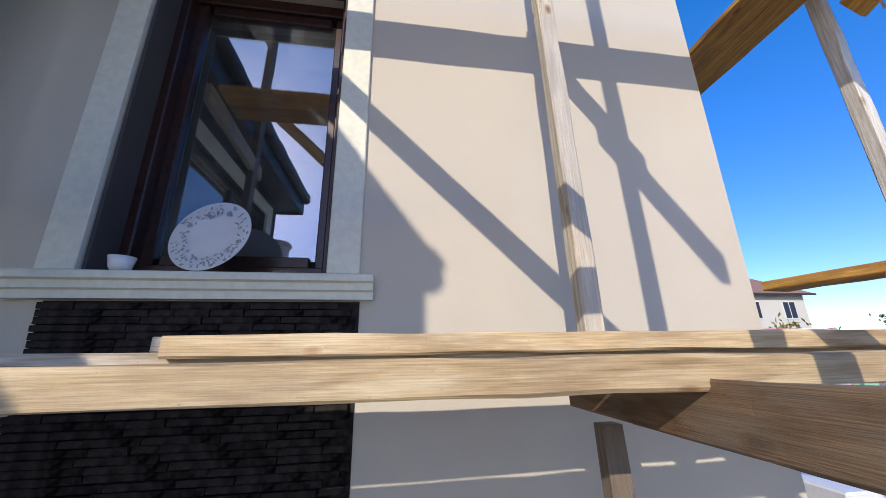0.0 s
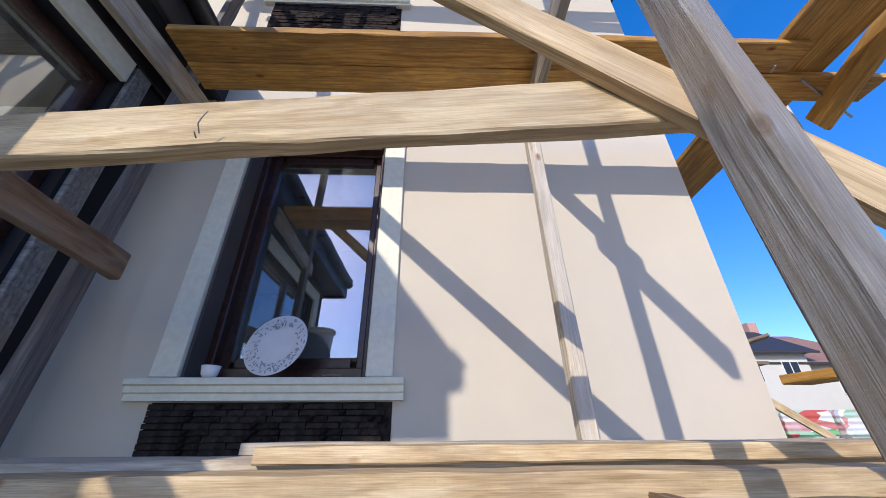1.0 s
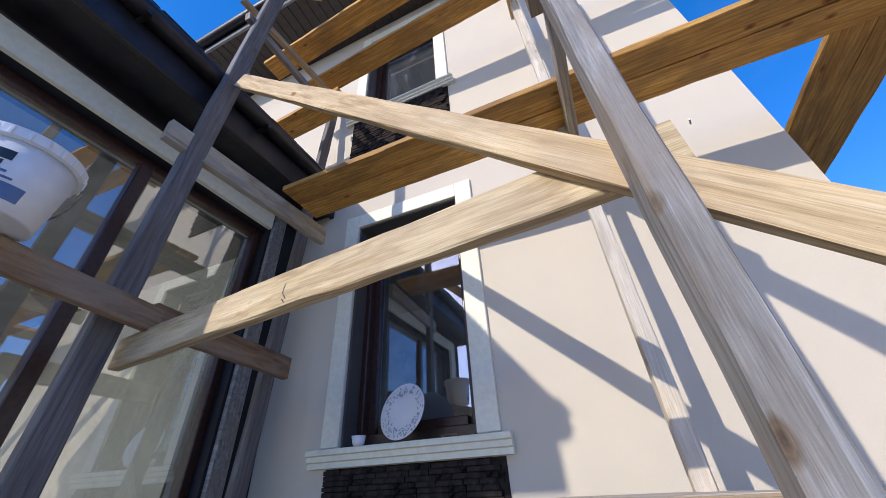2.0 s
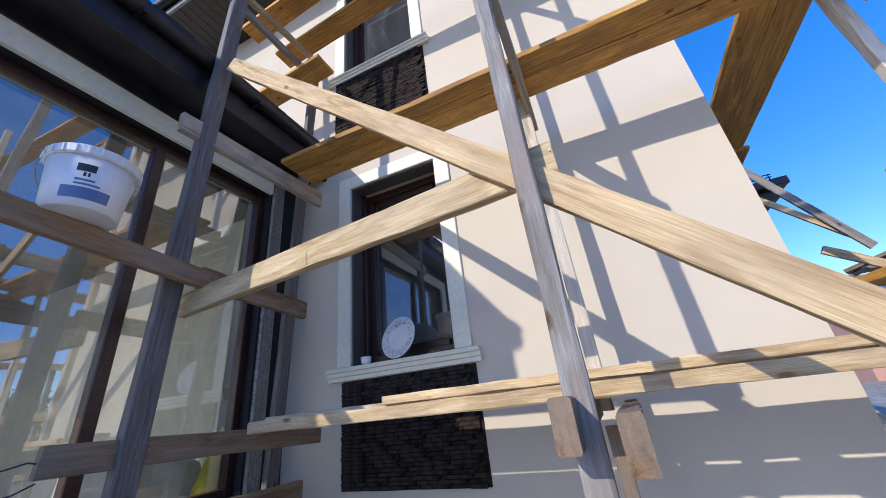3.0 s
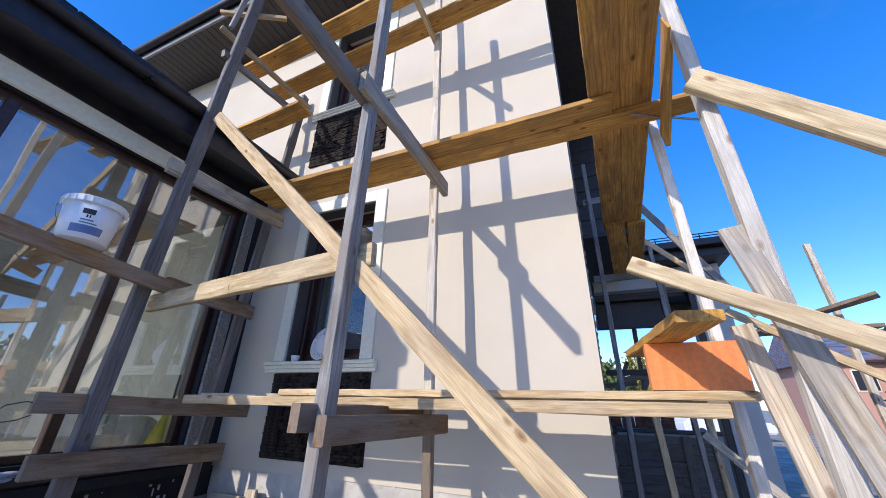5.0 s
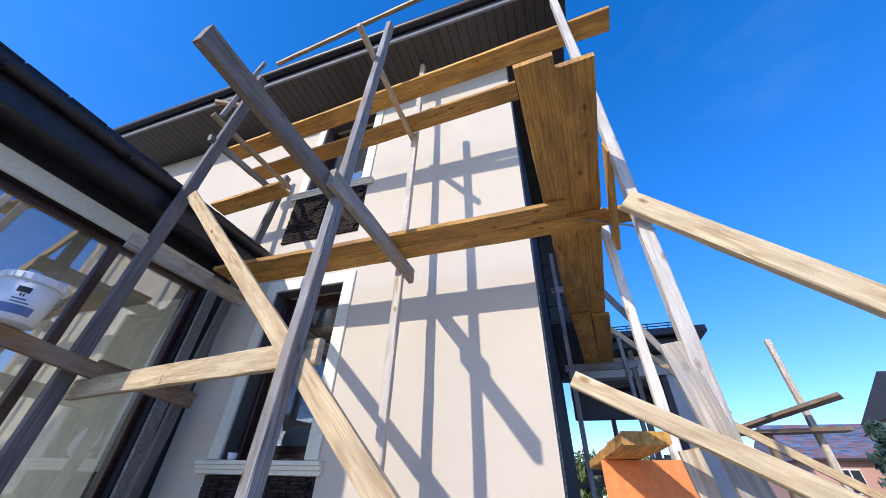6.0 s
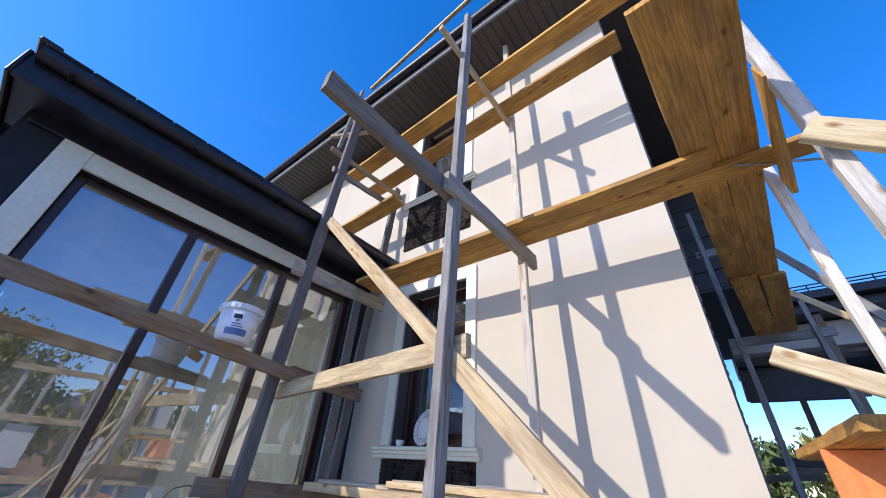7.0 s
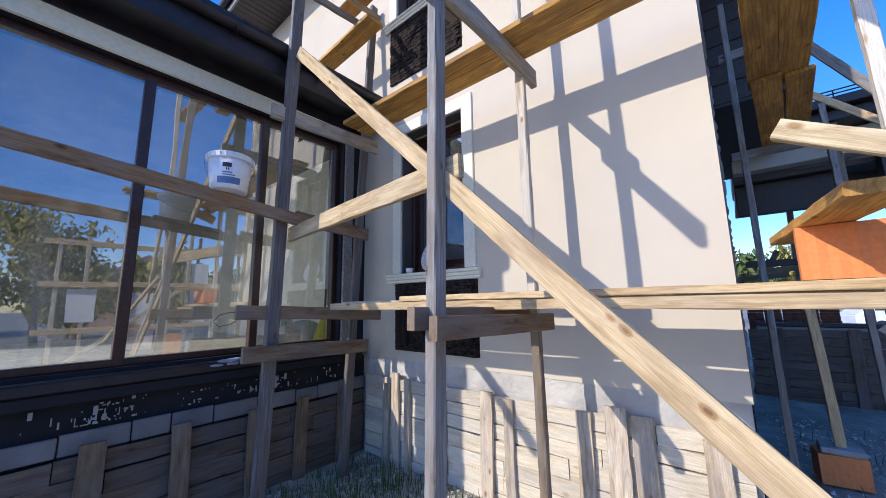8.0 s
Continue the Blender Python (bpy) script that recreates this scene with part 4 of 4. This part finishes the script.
# ---- rubble and grass at the foot of the walls ----
def scatter(name, count, sizes, flat, material, seed, label, category):
    """Broken bits strewn over the ground near the walls."""
    rnd = random.Random(seed)
    verts, faces = [], []
    for _ in range(count):
        x, y = rnd.uniform(-1.3, 2.1), rnd.uniform(0.2, 1.38)
        if rnd.random() < 0.35:
            x, y = rnd.uniform(-1.2, 4.5), rnd.uniform(0.3, 5.5)
            if x < 2.1 and y > 1.3:
                x, y = rnd.uniform(2.0, 3.6), rnd.uniform(1.5, 5.5)
        s = rnd.uniform(*sizes) * (0.5 + rnd.random() ** 3)
        z = GROUND + 0.05 * noise.noise((x * 1.3, y * 1.3, 0)) + s * 0.2
        turn = Euler((rnd.uniform(-0.5, 0.5), rnd.uniform(-0.5, 0.5), rnd.random() * 6)).to_matrix()
        k = len(verts)
        for v in ((1, 0, 0), (0, 0.7, 0), (-1, 0, 0), (0, -0.7, 0), (0.2, 0.1, 0.6), (-0.1, 0, -0.6)):
            p = Vector((v[0] * s * flat, v[1] * s, v[2] * s)) * rnd.uniform(0.75, 1.25)
            verts.append(tuple(turn @ p + Vector((x, y, z))))
        for a, b in ((0, 1), (1, 2), (2, 3), (3, 0)):
            faces += [(k + a, k + b, k + 4), (k + b, k + a, k + 5)]
    me = bpy.data.meshes.new(name)
    me.from_pydata(verts, [], faces)
    me.materials.append(material)
    return tagged(new(name, me), label, category, kind="stuff")


scatter("rubble", 6500, (0.004, 0.030), 1.0, MORTAR, 21, "pale mortar rubble along the wall foot", "rubble")
scatter("splinters", 500, (0.006, 0.014), 4.0, WOOD_NEW, 22, "pale wood splinters on the ground", "splinters")
bm = bmesh.new()
rnd = random.Random(8)
for _ in range(1700):
    x, y = rnd.gauss(-0.6, 0.5), rnd.uniform(0.2, 1.3)
    if rnd.random() < 0.15:
        x, y = rnd.uniform(2.1, 5.5), rnd.uniform(3.0, 5.5)
    if x < -1.3:
        continue
    z = GROUND + 0.05 * noise.noise((x * 1.3, y * 1.3, 0)) - 0.01
    h, a, l = rnd.uniform(0.03, 0.17), rnd.uniform(0, 6.28), rnd.uniform(0.0, 0.07)
    w = Vector((math.cos(a + 1.57), math.sin(a + 1.57), 0)) * 0.0035
    p0, p1 = Vector((x, y, z)), Vector((x + l * 0.4 * math.cos(a), y + l * 0.4 * math.sin(a), z + h * 0.6))
    p2 = Vector((x + l * math.cos(a), y + l * math.sin(a), z + h))
    v = [bm.verts.new(q) for q in (p0 - w, p0 + w, p1 + w, p1 - w, p2)]
    bm.faces.new(v[:4])
    bm.faces.new((v[3], v[2], v[4]))
GRASS = plain("grass_green", (0.07, 0.12, 0.03), 0.6, var=0.4, scale=6)
tagged(link("grass", bm, GRASS), "sparse green grass and weeds by the walls", "grass", kind="stuff")

# ---- unfinished veranda building beyond the side scaffold ----
far = thing("veranda_building", "unfinished building with a dark flat roof and pale piers", "building", at=(0.12, 1.30, 0))
PALE = plaster("pale_render", (0.58, 0.56, 0.52), (0.42, 0.41, 0.39), stain=0.6)
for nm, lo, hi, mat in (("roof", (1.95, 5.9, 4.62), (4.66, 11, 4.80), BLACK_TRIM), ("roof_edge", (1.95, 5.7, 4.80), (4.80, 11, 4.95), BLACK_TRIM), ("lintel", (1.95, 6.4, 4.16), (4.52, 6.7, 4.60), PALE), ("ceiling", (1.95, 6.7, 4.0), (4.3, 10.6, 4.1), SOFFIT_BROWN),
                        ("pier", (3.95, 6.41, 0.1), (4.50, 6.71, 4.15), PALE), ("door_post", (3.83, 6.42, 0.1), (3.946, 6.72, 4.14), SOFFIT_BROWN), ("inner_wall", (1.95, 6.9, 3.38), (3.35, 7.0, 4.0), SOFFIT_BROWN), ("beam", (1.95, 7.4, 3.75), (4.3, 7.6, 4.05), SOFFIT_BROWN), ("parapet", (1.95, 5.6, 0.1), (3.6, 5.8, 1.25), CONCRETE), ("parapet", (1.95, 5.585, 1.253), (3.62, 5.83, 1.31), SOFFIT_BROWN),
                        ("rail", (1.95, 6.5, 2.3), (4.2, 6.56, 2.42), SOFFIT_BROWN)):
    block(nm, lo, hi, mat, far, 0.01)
for x in (3.3,):
    timber("post", (x, 6.0, 0.1), (x, 6.0, 4.6), 0.10, 0.10, WOOD_BROWN, far, up=(1, 0, 0))
for i, x in enumerate((2.2, 2.9, 3.5)):
    if i == 1:
        timber("post", (x, 9.8, 0.1), (x + 0.1, 9.8, 4.0), 0.12, 0.12, WOOD_BROWN, far, up=(1, 0, 0))
    timber("brace", (x, 9.72, 2.0), (x + 0.45, 9.72, 2.9), 0.05, 0.12, WOOD_BROWN, far)
    timber("rail", (x - 0.5, 9.7, 2.2 + 0.2 * i), (x + 0.6, 9.7, 2.3 + 0.2 * i), 0.05, 0.14, WOOD_BROWN, far)
for z in (5.01, 5.07):
    tube("roof_rail", [(1.95, 5.75, z), (4.6, 5.75, z)], 0.012, PLASTIC_DARK, far)
for i in range(7):
    tube("roof_rail_post", [(2.1 + 0.41 * i, 5.75, 4.95), (2.1 + 0.41 * i, 5.75, 5.08)], 0.010, PLASTIC_DARK, far)
formwork("formwork_far", "x", 6.68, 1.95, 3.6, 0.1, 1.22, [(2.3, 0.1, 1.24), (3.1, 0.12, 1.24)], 9, "dark weathered shuttering boards on the veranda parapet", WOOD_DARK)

bay = thing("upper_bay", "dark brown boarded bay jutting from the house side", "bay", kind="structure")
block("soffit", (WX1, 5.0, 4.42), (2.72, 9.0, 4.47), SOFFIT_BROWN, bay, 0.005)
for i in range(8):
    block("cladding_board", (WX1, 5.02, 4.475 + 0.305 * i), (2.70, 8.98, 4.475 + 0.305 * i + 0.30), SOFFIT_BROWN, bay, 0.012)

# bricks stacked in the shade behind the parapet
bricks = thing("brick_stack", "stack of red-brown bricks in the shade of the veranda", "brick stack", at=(0, 0, 0))
rnd = random.Random(23)
for i in range(11):
    for j in range(5):
        x = 2.0 + 0.262 * j + rnd.uniform(-0.01, 0.01)
        block("brick", (x, 8.6 + rnd.uniform(0, 0.02), 0.15 + 0.142 * i), (x + 0.25, 8.73, 0.15 + 0.142 * i + 0.138), CLAY_DARK, bricks, 0.006)

# far scaffold trestle with a pole
trestle = thing("trestle", "far timber trestle with planks and a yellow pole", "trestle")
timber("pole", (5.02, 5.1, 0.1), (4.98, 5.2, 3.93), 0.07, 0.07, WOOD_PALE, trestle, up=(1, 0, 0))
timber("plank", (4.05, 5.1, 2.66), (5.25, 5.0, 2.68), 0.22, 0.045, WOOD_BROWN, trestle)
timber("plank", (4.10, 5.4, 2.72), (5.2, 4.7, 3.02), 0.24, 0.045, WOOD_BROWN, trestle)
timber("leg", (4.45, 5.1, 0.1), (4.42, 5.1, 2.65), 0.10, 0.08, WOOD_BROWN, trestle, up=(1, 0, 0))
timber("leg", (3.2, 5.0, 0.1), (3.15, 5.0, 2.4), 0.10, 0.08, WOOD_NEW, trestle, up=(1, 0, 0))
timber("plank", (2.85, 5.0, 2.25), (4.1, 4.9, 2.66), 0.2, 0.045, WOOD_BROWN, trestle)
timber("brace", (3.6, 4.6, 2.9), (5.4, 4.6, 1.7), 0.04, 0.1, WOOD_NEW, trestle)
timber("brace", (3.0, 4.6, 1.4), (3.9, 4.6, 0.5), 0.04, 0.1, WOOD_PALE, trestle)


# ---- neighbours ----
def house(name, x0, x1, y0, y1, eave, ridge, wall_mat, roof_mat, label, wins=2, hip=0.0):
    h = thing(name, label, "house")
    block("wall", (x0, y0, 0), (x1, y1, eave), wall_mat, h, 0.02)
    bm = bmesh.new()
    o = 0.5
    ym = (y0 + y1) / 2
    a = [bm.verts.new(p) for p in ((x0 - o, y0 - o, eave - 0.1), (x1 + o, y0 - o, eave - 0.1), (x1 + o, y1 + o, eave - 0.1), (x0 - o, y1 + o, eave - 0.1))]
    r = [bm.verts.new(p) for p in ((x0 - o + hip, ym, ridge), (x1 + o - hip, ym, ridge))]
    for f in ((a[0], a[1], r[1], r[0]), (a[2], a[3], r[0], r[1]), (a[1], a[2], r[1]), (a[3], a[0], r[0]), (a[3], a[2], a[1], a[0])):
        bm.faces.new(f)
    bmesh.ops.recalc_face_normals(bm, faces=bm.faces)
    link("roof", bm, roof_mat, h)
    block("fascia", (x0 - o, y0 - o - 0.04, eave - 0.22), (x1 + o, y0 - o, eave - 0.08), SOFFIT_BROWN, h, 0.01)
    for i in range(wins):
        cx = x0 + (x1 - x0) * (i + 0.5) / wins
        w = block("window", (cx - 0.55, y0 - 0.05, eave - 1.9), (cx + 0.55, y0 + 0.02, eave - 0.6), WHITE_PAINT, h, 0.02)
        for k in (-1, 1):
            block("pane", (cx + (0.04 if k > 0 else -0.48), y0 - 0.06, eave - 1.82), (cx + (0.48 if k > 0 else -0.04), y0 - 0.045, eave - 0.68), PLASTIC_DARK, w, 0)
    return h


def tiles(name, cols, scale):
    m, t, n = base_mat(name, 0.6)
    v = node(t, "ShaderNodeTexVoronoi", Scale=scale)
    t.links.new(coords(t, (1, 3, 3)), v.inputs[0])
    sep = t.nodes.new("ShaderNodeSeparateColor")
    t.links.new(v.outputs["Color"], sep.inputs[0])
    t.links.new(ramp(t, sep.outputs[0], [(i / max(1, len(cols) - 1), c) for i, c in enumerate(cols)]), n.inputs["Base Color"])
    w = node(t, "ShaderNodeTexWave", Scale=3.0)
    w.bands_direction = "Z"
    t.links.new(coords(t), w.inputs[0])
    bumped(t, n, w.outputs[0], 0.6, 0.03)
    return m


ROOF_RED = tiles("red_brown_roof", [(0.30, 0.15, 0.09), (0.36, 0.19, 0.12), (0.33, 0.16, 0.10)], 2.0)
ROOF_MIX = tiles("blue_red_roof", [(0.10, 0.16, 0.24), (0.30, 0.10, 0.07), (0.16, 0.22, 0.30), (0.07, 0.08, 0.10)], 2.2)
PINK = plaster("pink_render", (0.55, 0.32, 0.25), (0.45, 0.27, 0.22))
CREAM = plaster("cream_render", (0.66, 0.62, 0.52), (0.55, 0.5, 0.42))
house("neighbour_house", 21.5, 30.5, 22.0, 30.0, 5.6, 8.2, CREAM, ROOF_RED, "cream neighbour house with a red-brown hipped roof", 3, 3.2)
block("chimney", (24.0, 25.0, 7.0), (24.7, 25.7, 9.0), PINK, bpy.data.objects["neighbour_house"], 0.02)
house("neighbour_house", 15.5, 22.0, 30.0, 38.0, 4.6, 7.0, PINK, ROOF_MIX, "pink neighbour house with blue and red roof tiles", 2, 0.0)
house("neighbour_house", 18.6, 23.6, 21.5, 28.0, 6.2, 8.2, CREAM, SOFFIT_BROWN, "tall cream house with dark brown eaves", 2, 0.0)

# wrapped insulation packs
packs = thing("insulation_stack", "stack of white insulation packs with green and red print", "insulation packs")
PACK = tiles("printed_film", [(0.72, 0.74, 0.74), (0.75, 0.75, 0.75), (0.08, 0.40, 0.12), (0.74, 0.75, 0.75), (0.55, 0.08, 0.06), (0.7, 0.72, 0.72)], 2.4)
rnd = random.Random(2)
for i in range(4):
    for j in range(4 - (i > 2)):
        block("pack", (7.0 + j * 1.02 + rnd.uniform(-0.03, 0.03), 6.6 + 0.3 * rnd.random(), 0.16 + i * 0.5), (7.98 + j * 1.02, 7.6, 0.64 + i * 0.5), PACK, packs, 0.06)
tagged(block("white_sheet", (4.4, 3.2, 0.17), (5.6, 3.9, 0.45), PLASTIC_WHITE, None, 0.02), "white wrapped package on the ground", "package")


# ---- parked car far off ----
def car(at, rz, colour):
    c = thing("car", "white estate car parked far beyond the site", "car", at=at)
    bm = bmesh.new()
    prof = [(-2.1, 0.35), (-2.15, 0.8), (-1.9, 0.95), (-1.55, 1.42), (0.5, 1.45), (1.1, 0.98), (2.0, 0.85), (2.15, 0.6), (2.1, 0.35)]
    l = [bm.verts.new((x, -0.85, z)) for x, z in prof]
    r = [bm.verts.new((x, 0.85, z)) for x, z in prof]
    for i in range(len(prof)):
        j = (i + 1) % len(prof)
        bm.faces.new((l[i], l[j], r[j], r[i]))
    bm.faces.new(l)
    bm.faces.new(list(reversed(r)))
    bmesh.ops.recalc_face_normals(bm, faces=bm.faces)
    bmesh.ops.bevel(bm, geom=bm.edges[:], offset=0.06, segments=2, affect="EDGES")
    link("body", bm, colour, c)
    for x0, x1 in ((-1.5, -0.6), (-0.5, 0.45)):
        for y in (-0.86, 0.85):
            block("side_window", (x0, y, 1.0), (x1, y + 0.012, 1.34), PLASTIC_DARK, c, 0.005)
    for x in (-1.35, 1.35):
        for y in (-0.86, 0.7):
            w = link("wheel", lathe([(0.2, 0), (0.31, 0.02), (0.32, 0.08), (0.31, 0.15), (0.2, 0.17)], 20), PLASTIC_DARK, c)
            w.matrix_basis = Matrix.Translation((x, y + 0.17, 0.32)) @ Matrix.Rotation(radians(90), 4, "X")
    c.rotation_euler = (0, 0, rz)
    return c


car((7.7, 24.0, 0.12), 0.2, PLASTIC_WHITE)


# ---- trees ----
def tree(at, height, spread, leaf_mat, seed, label, leaf=0.16, count=2600, conifer=False):
    rnd = random.Random(seed)
    t = thing("tree", label, "tree", "trees round the site", at=at)
    bark = WOOD_BROWN
    bm = bmesh.new()

    def limb(p, q, r0, r1):
        d = (q - p).normalized()
        s = d.orthogonal().normalized()
        u = d.cross(s)
        rows = []
        for c, r in ((p, r0), ((p + q) / 2 + Vector((rnd.uniform(-1, 1), rnd.uniform(-1, 1), 0)) * r0, (r0 + r1) / 2), (q, r1)):
            rows.append([bm.verts.new(c + s * r * math.cos(k * 1.047) + u * r * math.sin(k * 1.047)) for k in range(6)])
        for a, b in zip(rows, rows[1:]):
            for k in range(6):
                bm.faces.new((a[k], a[(k + 1) % 6], b[(k + 1) % 6], b[k]))

    top = Vector((rnd.uniform(-0.2, 0.2), rnd.uniform(-0.2, 0.2), height * (0.98 if conifer else 0.7)))
    limb(Vector((0, 0, -0.1)), top, height * 0.022, height * 0.006)
    tips = []
    n = 60 if conifer else 26
    for i in range(n):
        f = rnd.uniform(0.08, 0.97) if conifer else rnd.uniform(0.25, 1.0)
        p = top * f
        a = rnd.uniform(0, 6.28)
        reach = spread * (1.05 - f) * rnd.uniform(0.8, 1.1) if conifer else spread * rnd.uniform(0.45, 1.0) * math.sin(min(3.0, 0.6 + f * 2.0))
        rise = -0.12 * reach if conifer else rnd.uniform(0.1, 0.9) * spread * 0.6
        q = p + Vector((math.cos(a) * reach, math.sin(a) * reach, rise))
        limb(p, q, height * 0.006, height * 0.0015)
        tips.append((p, q))
    link("trunk", bm, bark, t)
    bm = bmesh.new()
    for i in range(count):
        p, q = rnd.choice(tips)
        c = p.lerp(q, rnd.uniform(0.25, 1.08)) + Vector((rnd.gauss(0, 1), rnd.gauss(0, 1), rnd.gauss(0, 0.8))) * (spread * (0.05 if conifer else 0.13))
        s = leaf * rnd.uniform(0.6, 1.4)
        m = Euler((rnd.random() * 6.28, rnd.random() * 6.28, rnd.random() * 6.28)).to_matrix()
        bm.faces.new([bm.verts.new(c + m @ Vector(k)) for k in ((-s, 0, 0), (0, -s * 0.5, s * 0.1), (s, 0, 0), (0, s * 0.5, s * 0.1))])
    link("crown", bm, leaf_mat, t)
    return t


def leaves(name, a, b):
    m, t, n = base_mat(name, 0.6)
    g = t.nodes.new("ShaderNodeNewGeometry")
    t.links.new(ramp(t, g.outputs["Random Per Island"], [(0.0, a), (1.0, b)]), n.inputs["Base Color"])
    return m


GREEN = leaves("green_leaves", (0.05, 0.09, 0.02), (0.16, 0.19, 0.05))
AUTUMN = leaves("autumn_leaves", (0.16, 0.16, 0.03), (0.42, 0.34, 0.06))
NEEDLE = leaves("spruce_needles", (0.02, 0.05, 0.035), (0.08, 0.13, 0.10))
tree((15.3, 22.5, 0.1), 5.4, 1.9, NEEDLE, 5, "blue-green spruce in a neighbour's garden", 0.17, 3200, True)
tree((14.5, 10.5, 0.1), 2.6, 1.3, AUTUMN, 6, "olive autumn shrub beside the site", 0.10, 1800)
for i, (x, y, h, mat) in enumerate(((17, 3.6, 5.0, AUTUMN), (23, 1.0, 4.6, AUTUMN), (27, 7.0, 5.4, AUTUMN), (30, -5, 6.0, GREEN), (34, 12, 6.0, GREEN), (5.5, 34, 6.5, AUTUMN), (2.5, 30, 5.5, GREEN), (10, 40, 6, GREEN))):
    tree((x, y, 0.1), h, h * 0.42, mat, 30 + i, "leafy tree turning yellow" if mat is AUTUMN else "green leafy garden tree", 0.22, 1900)
for i, (x, y, c, rf) in enumerate(((26, -14, CREAM, ROOF_RED), (32, 2, PINK, ROOF_MIX))):
    house("neighbour_house", x, x + 8, y, y + 7, 3.6, 6.2, c, rf, "distant rendered house behind the garden trees", 2, 1.0)

# low hedge and bushes along the far side of the site
rnd = random.Random(77)
for i in range(9):
    tree((24 + rnd.uniform(0, 8), -20 + 5.2 * i, 0.1), rnd.uniform(2.6, 4.2), rnd.uniform(1.6, 2.3), (AUTUMN, GREEN)[i % 2], 60 + i, "olive bush in the hedge beyond the site" if i % 2 else "yellowing bush in the hedge beyond the site", 0.13, 3200)

for i, (x, y, h, mat) in enumerate(((15.0, -4.5, 6.2, GREEN), (18.5, -0.5, 7.0, AUTUMN), (14.0, -9.0, 7.0, GREEN))):
    tree((x, y, 0.1), h, h * 0.42, mat, 90 + i, "tall leafy tree across the yard", 0.12, 6000)

# sawn planks stacked in the yard
stack = thing("lumber_stack", "stack of pale sawn planks lying in the yard", "lumber stack", at=(0, 0, 0))
rnd = random.Random(41)
for i in range(3):
    for j in range(5):
        x = 4.55 + 0.21 * j + rnd.uniform(-0.02, 0.02)
        timber("plank", (x, -2.3 + rnd.uniform(-0.2, 0.1), 0.33 + 0.075 * i), (x + rnd.uniform(-0.04, 0.04), 0.55 + rnd.uniform(-0.2, 0.1), 0.33 + 0.075 * i), 0.18, 0.045, WOOD_WHITE, stack)
for y in (-1.8, 0.1):
    for i in range(3):
        timber("bearer", (4.45, y, (0.235, 0.3675, 0.4425)[i]), (5.5, y, (0.235, 0.3675, 0.4425)[i]), 0.06, (0.14, 0.028, 0.028)[i], WOOD_SAWN, stack)

# timber frame with white sheeting across the yard
frame_yard = thing("yard_frame", "timber frame with white sheets across the yard", "timber frame")
for i, (x, y) in enumerate(((7.2, -0.6), (7.2, 0.7), (7.2, 2.0), (7.2, 3.3), (8.6, 0.0), (8.6, 2.6))):
    timber("post", (x, y, 0.1), (x + 0.05, y, 3.4 + 0.3 * (i % 3)), 0.08, 0.08, (WOOD_PALE, WOOD_GREY)[i % 2], frame_yard, up=(1, 0, 0))
for z in (1.2, 2.3, 3.3):
    timber("rail", (7.15, -0.9, z), (7.15, 3.6, z + 0.06), 0.05, 0.13, WOOD_NEW, frame_yard)
timber("brace", (7.1, -0.5, 0.3), (7.1, 1.9, 2.3), 0.04, 0.1, WOOD_PALE, frame_yard)
for y, z, w, h in ((0.75, 0.6, 0.55, 1.5), (2.1, 1.3, 0.4, 1.7), (-0.4, 1.4, 0.5, 0.8)):
    block("sheet", (7.26, y, z), (7.285, y + w, z + h), PLASTIC_WHITE, frame_yard, 0.003)
pallet = thing("block_pallet", "pallet of orange hollow clay blocks in the yard", "pallet")
for i in range(3):
    for j in range(3):
        block("clay_piece", (6.2 + 0.27 * j, 1.3 + 0.02 * i, 0.30 + 0.245 * i), (6.46 + 0.27 * j, 1.68, 0.54 + 0.245 * i), CLAY, pallet, 0.006)
for y in (1.35, 1.6):
    timber("bearer", (6.15, y, 0.22), (7.05, y, 0.22), 0.1, 0.14, WOOD_OLD, pallet)
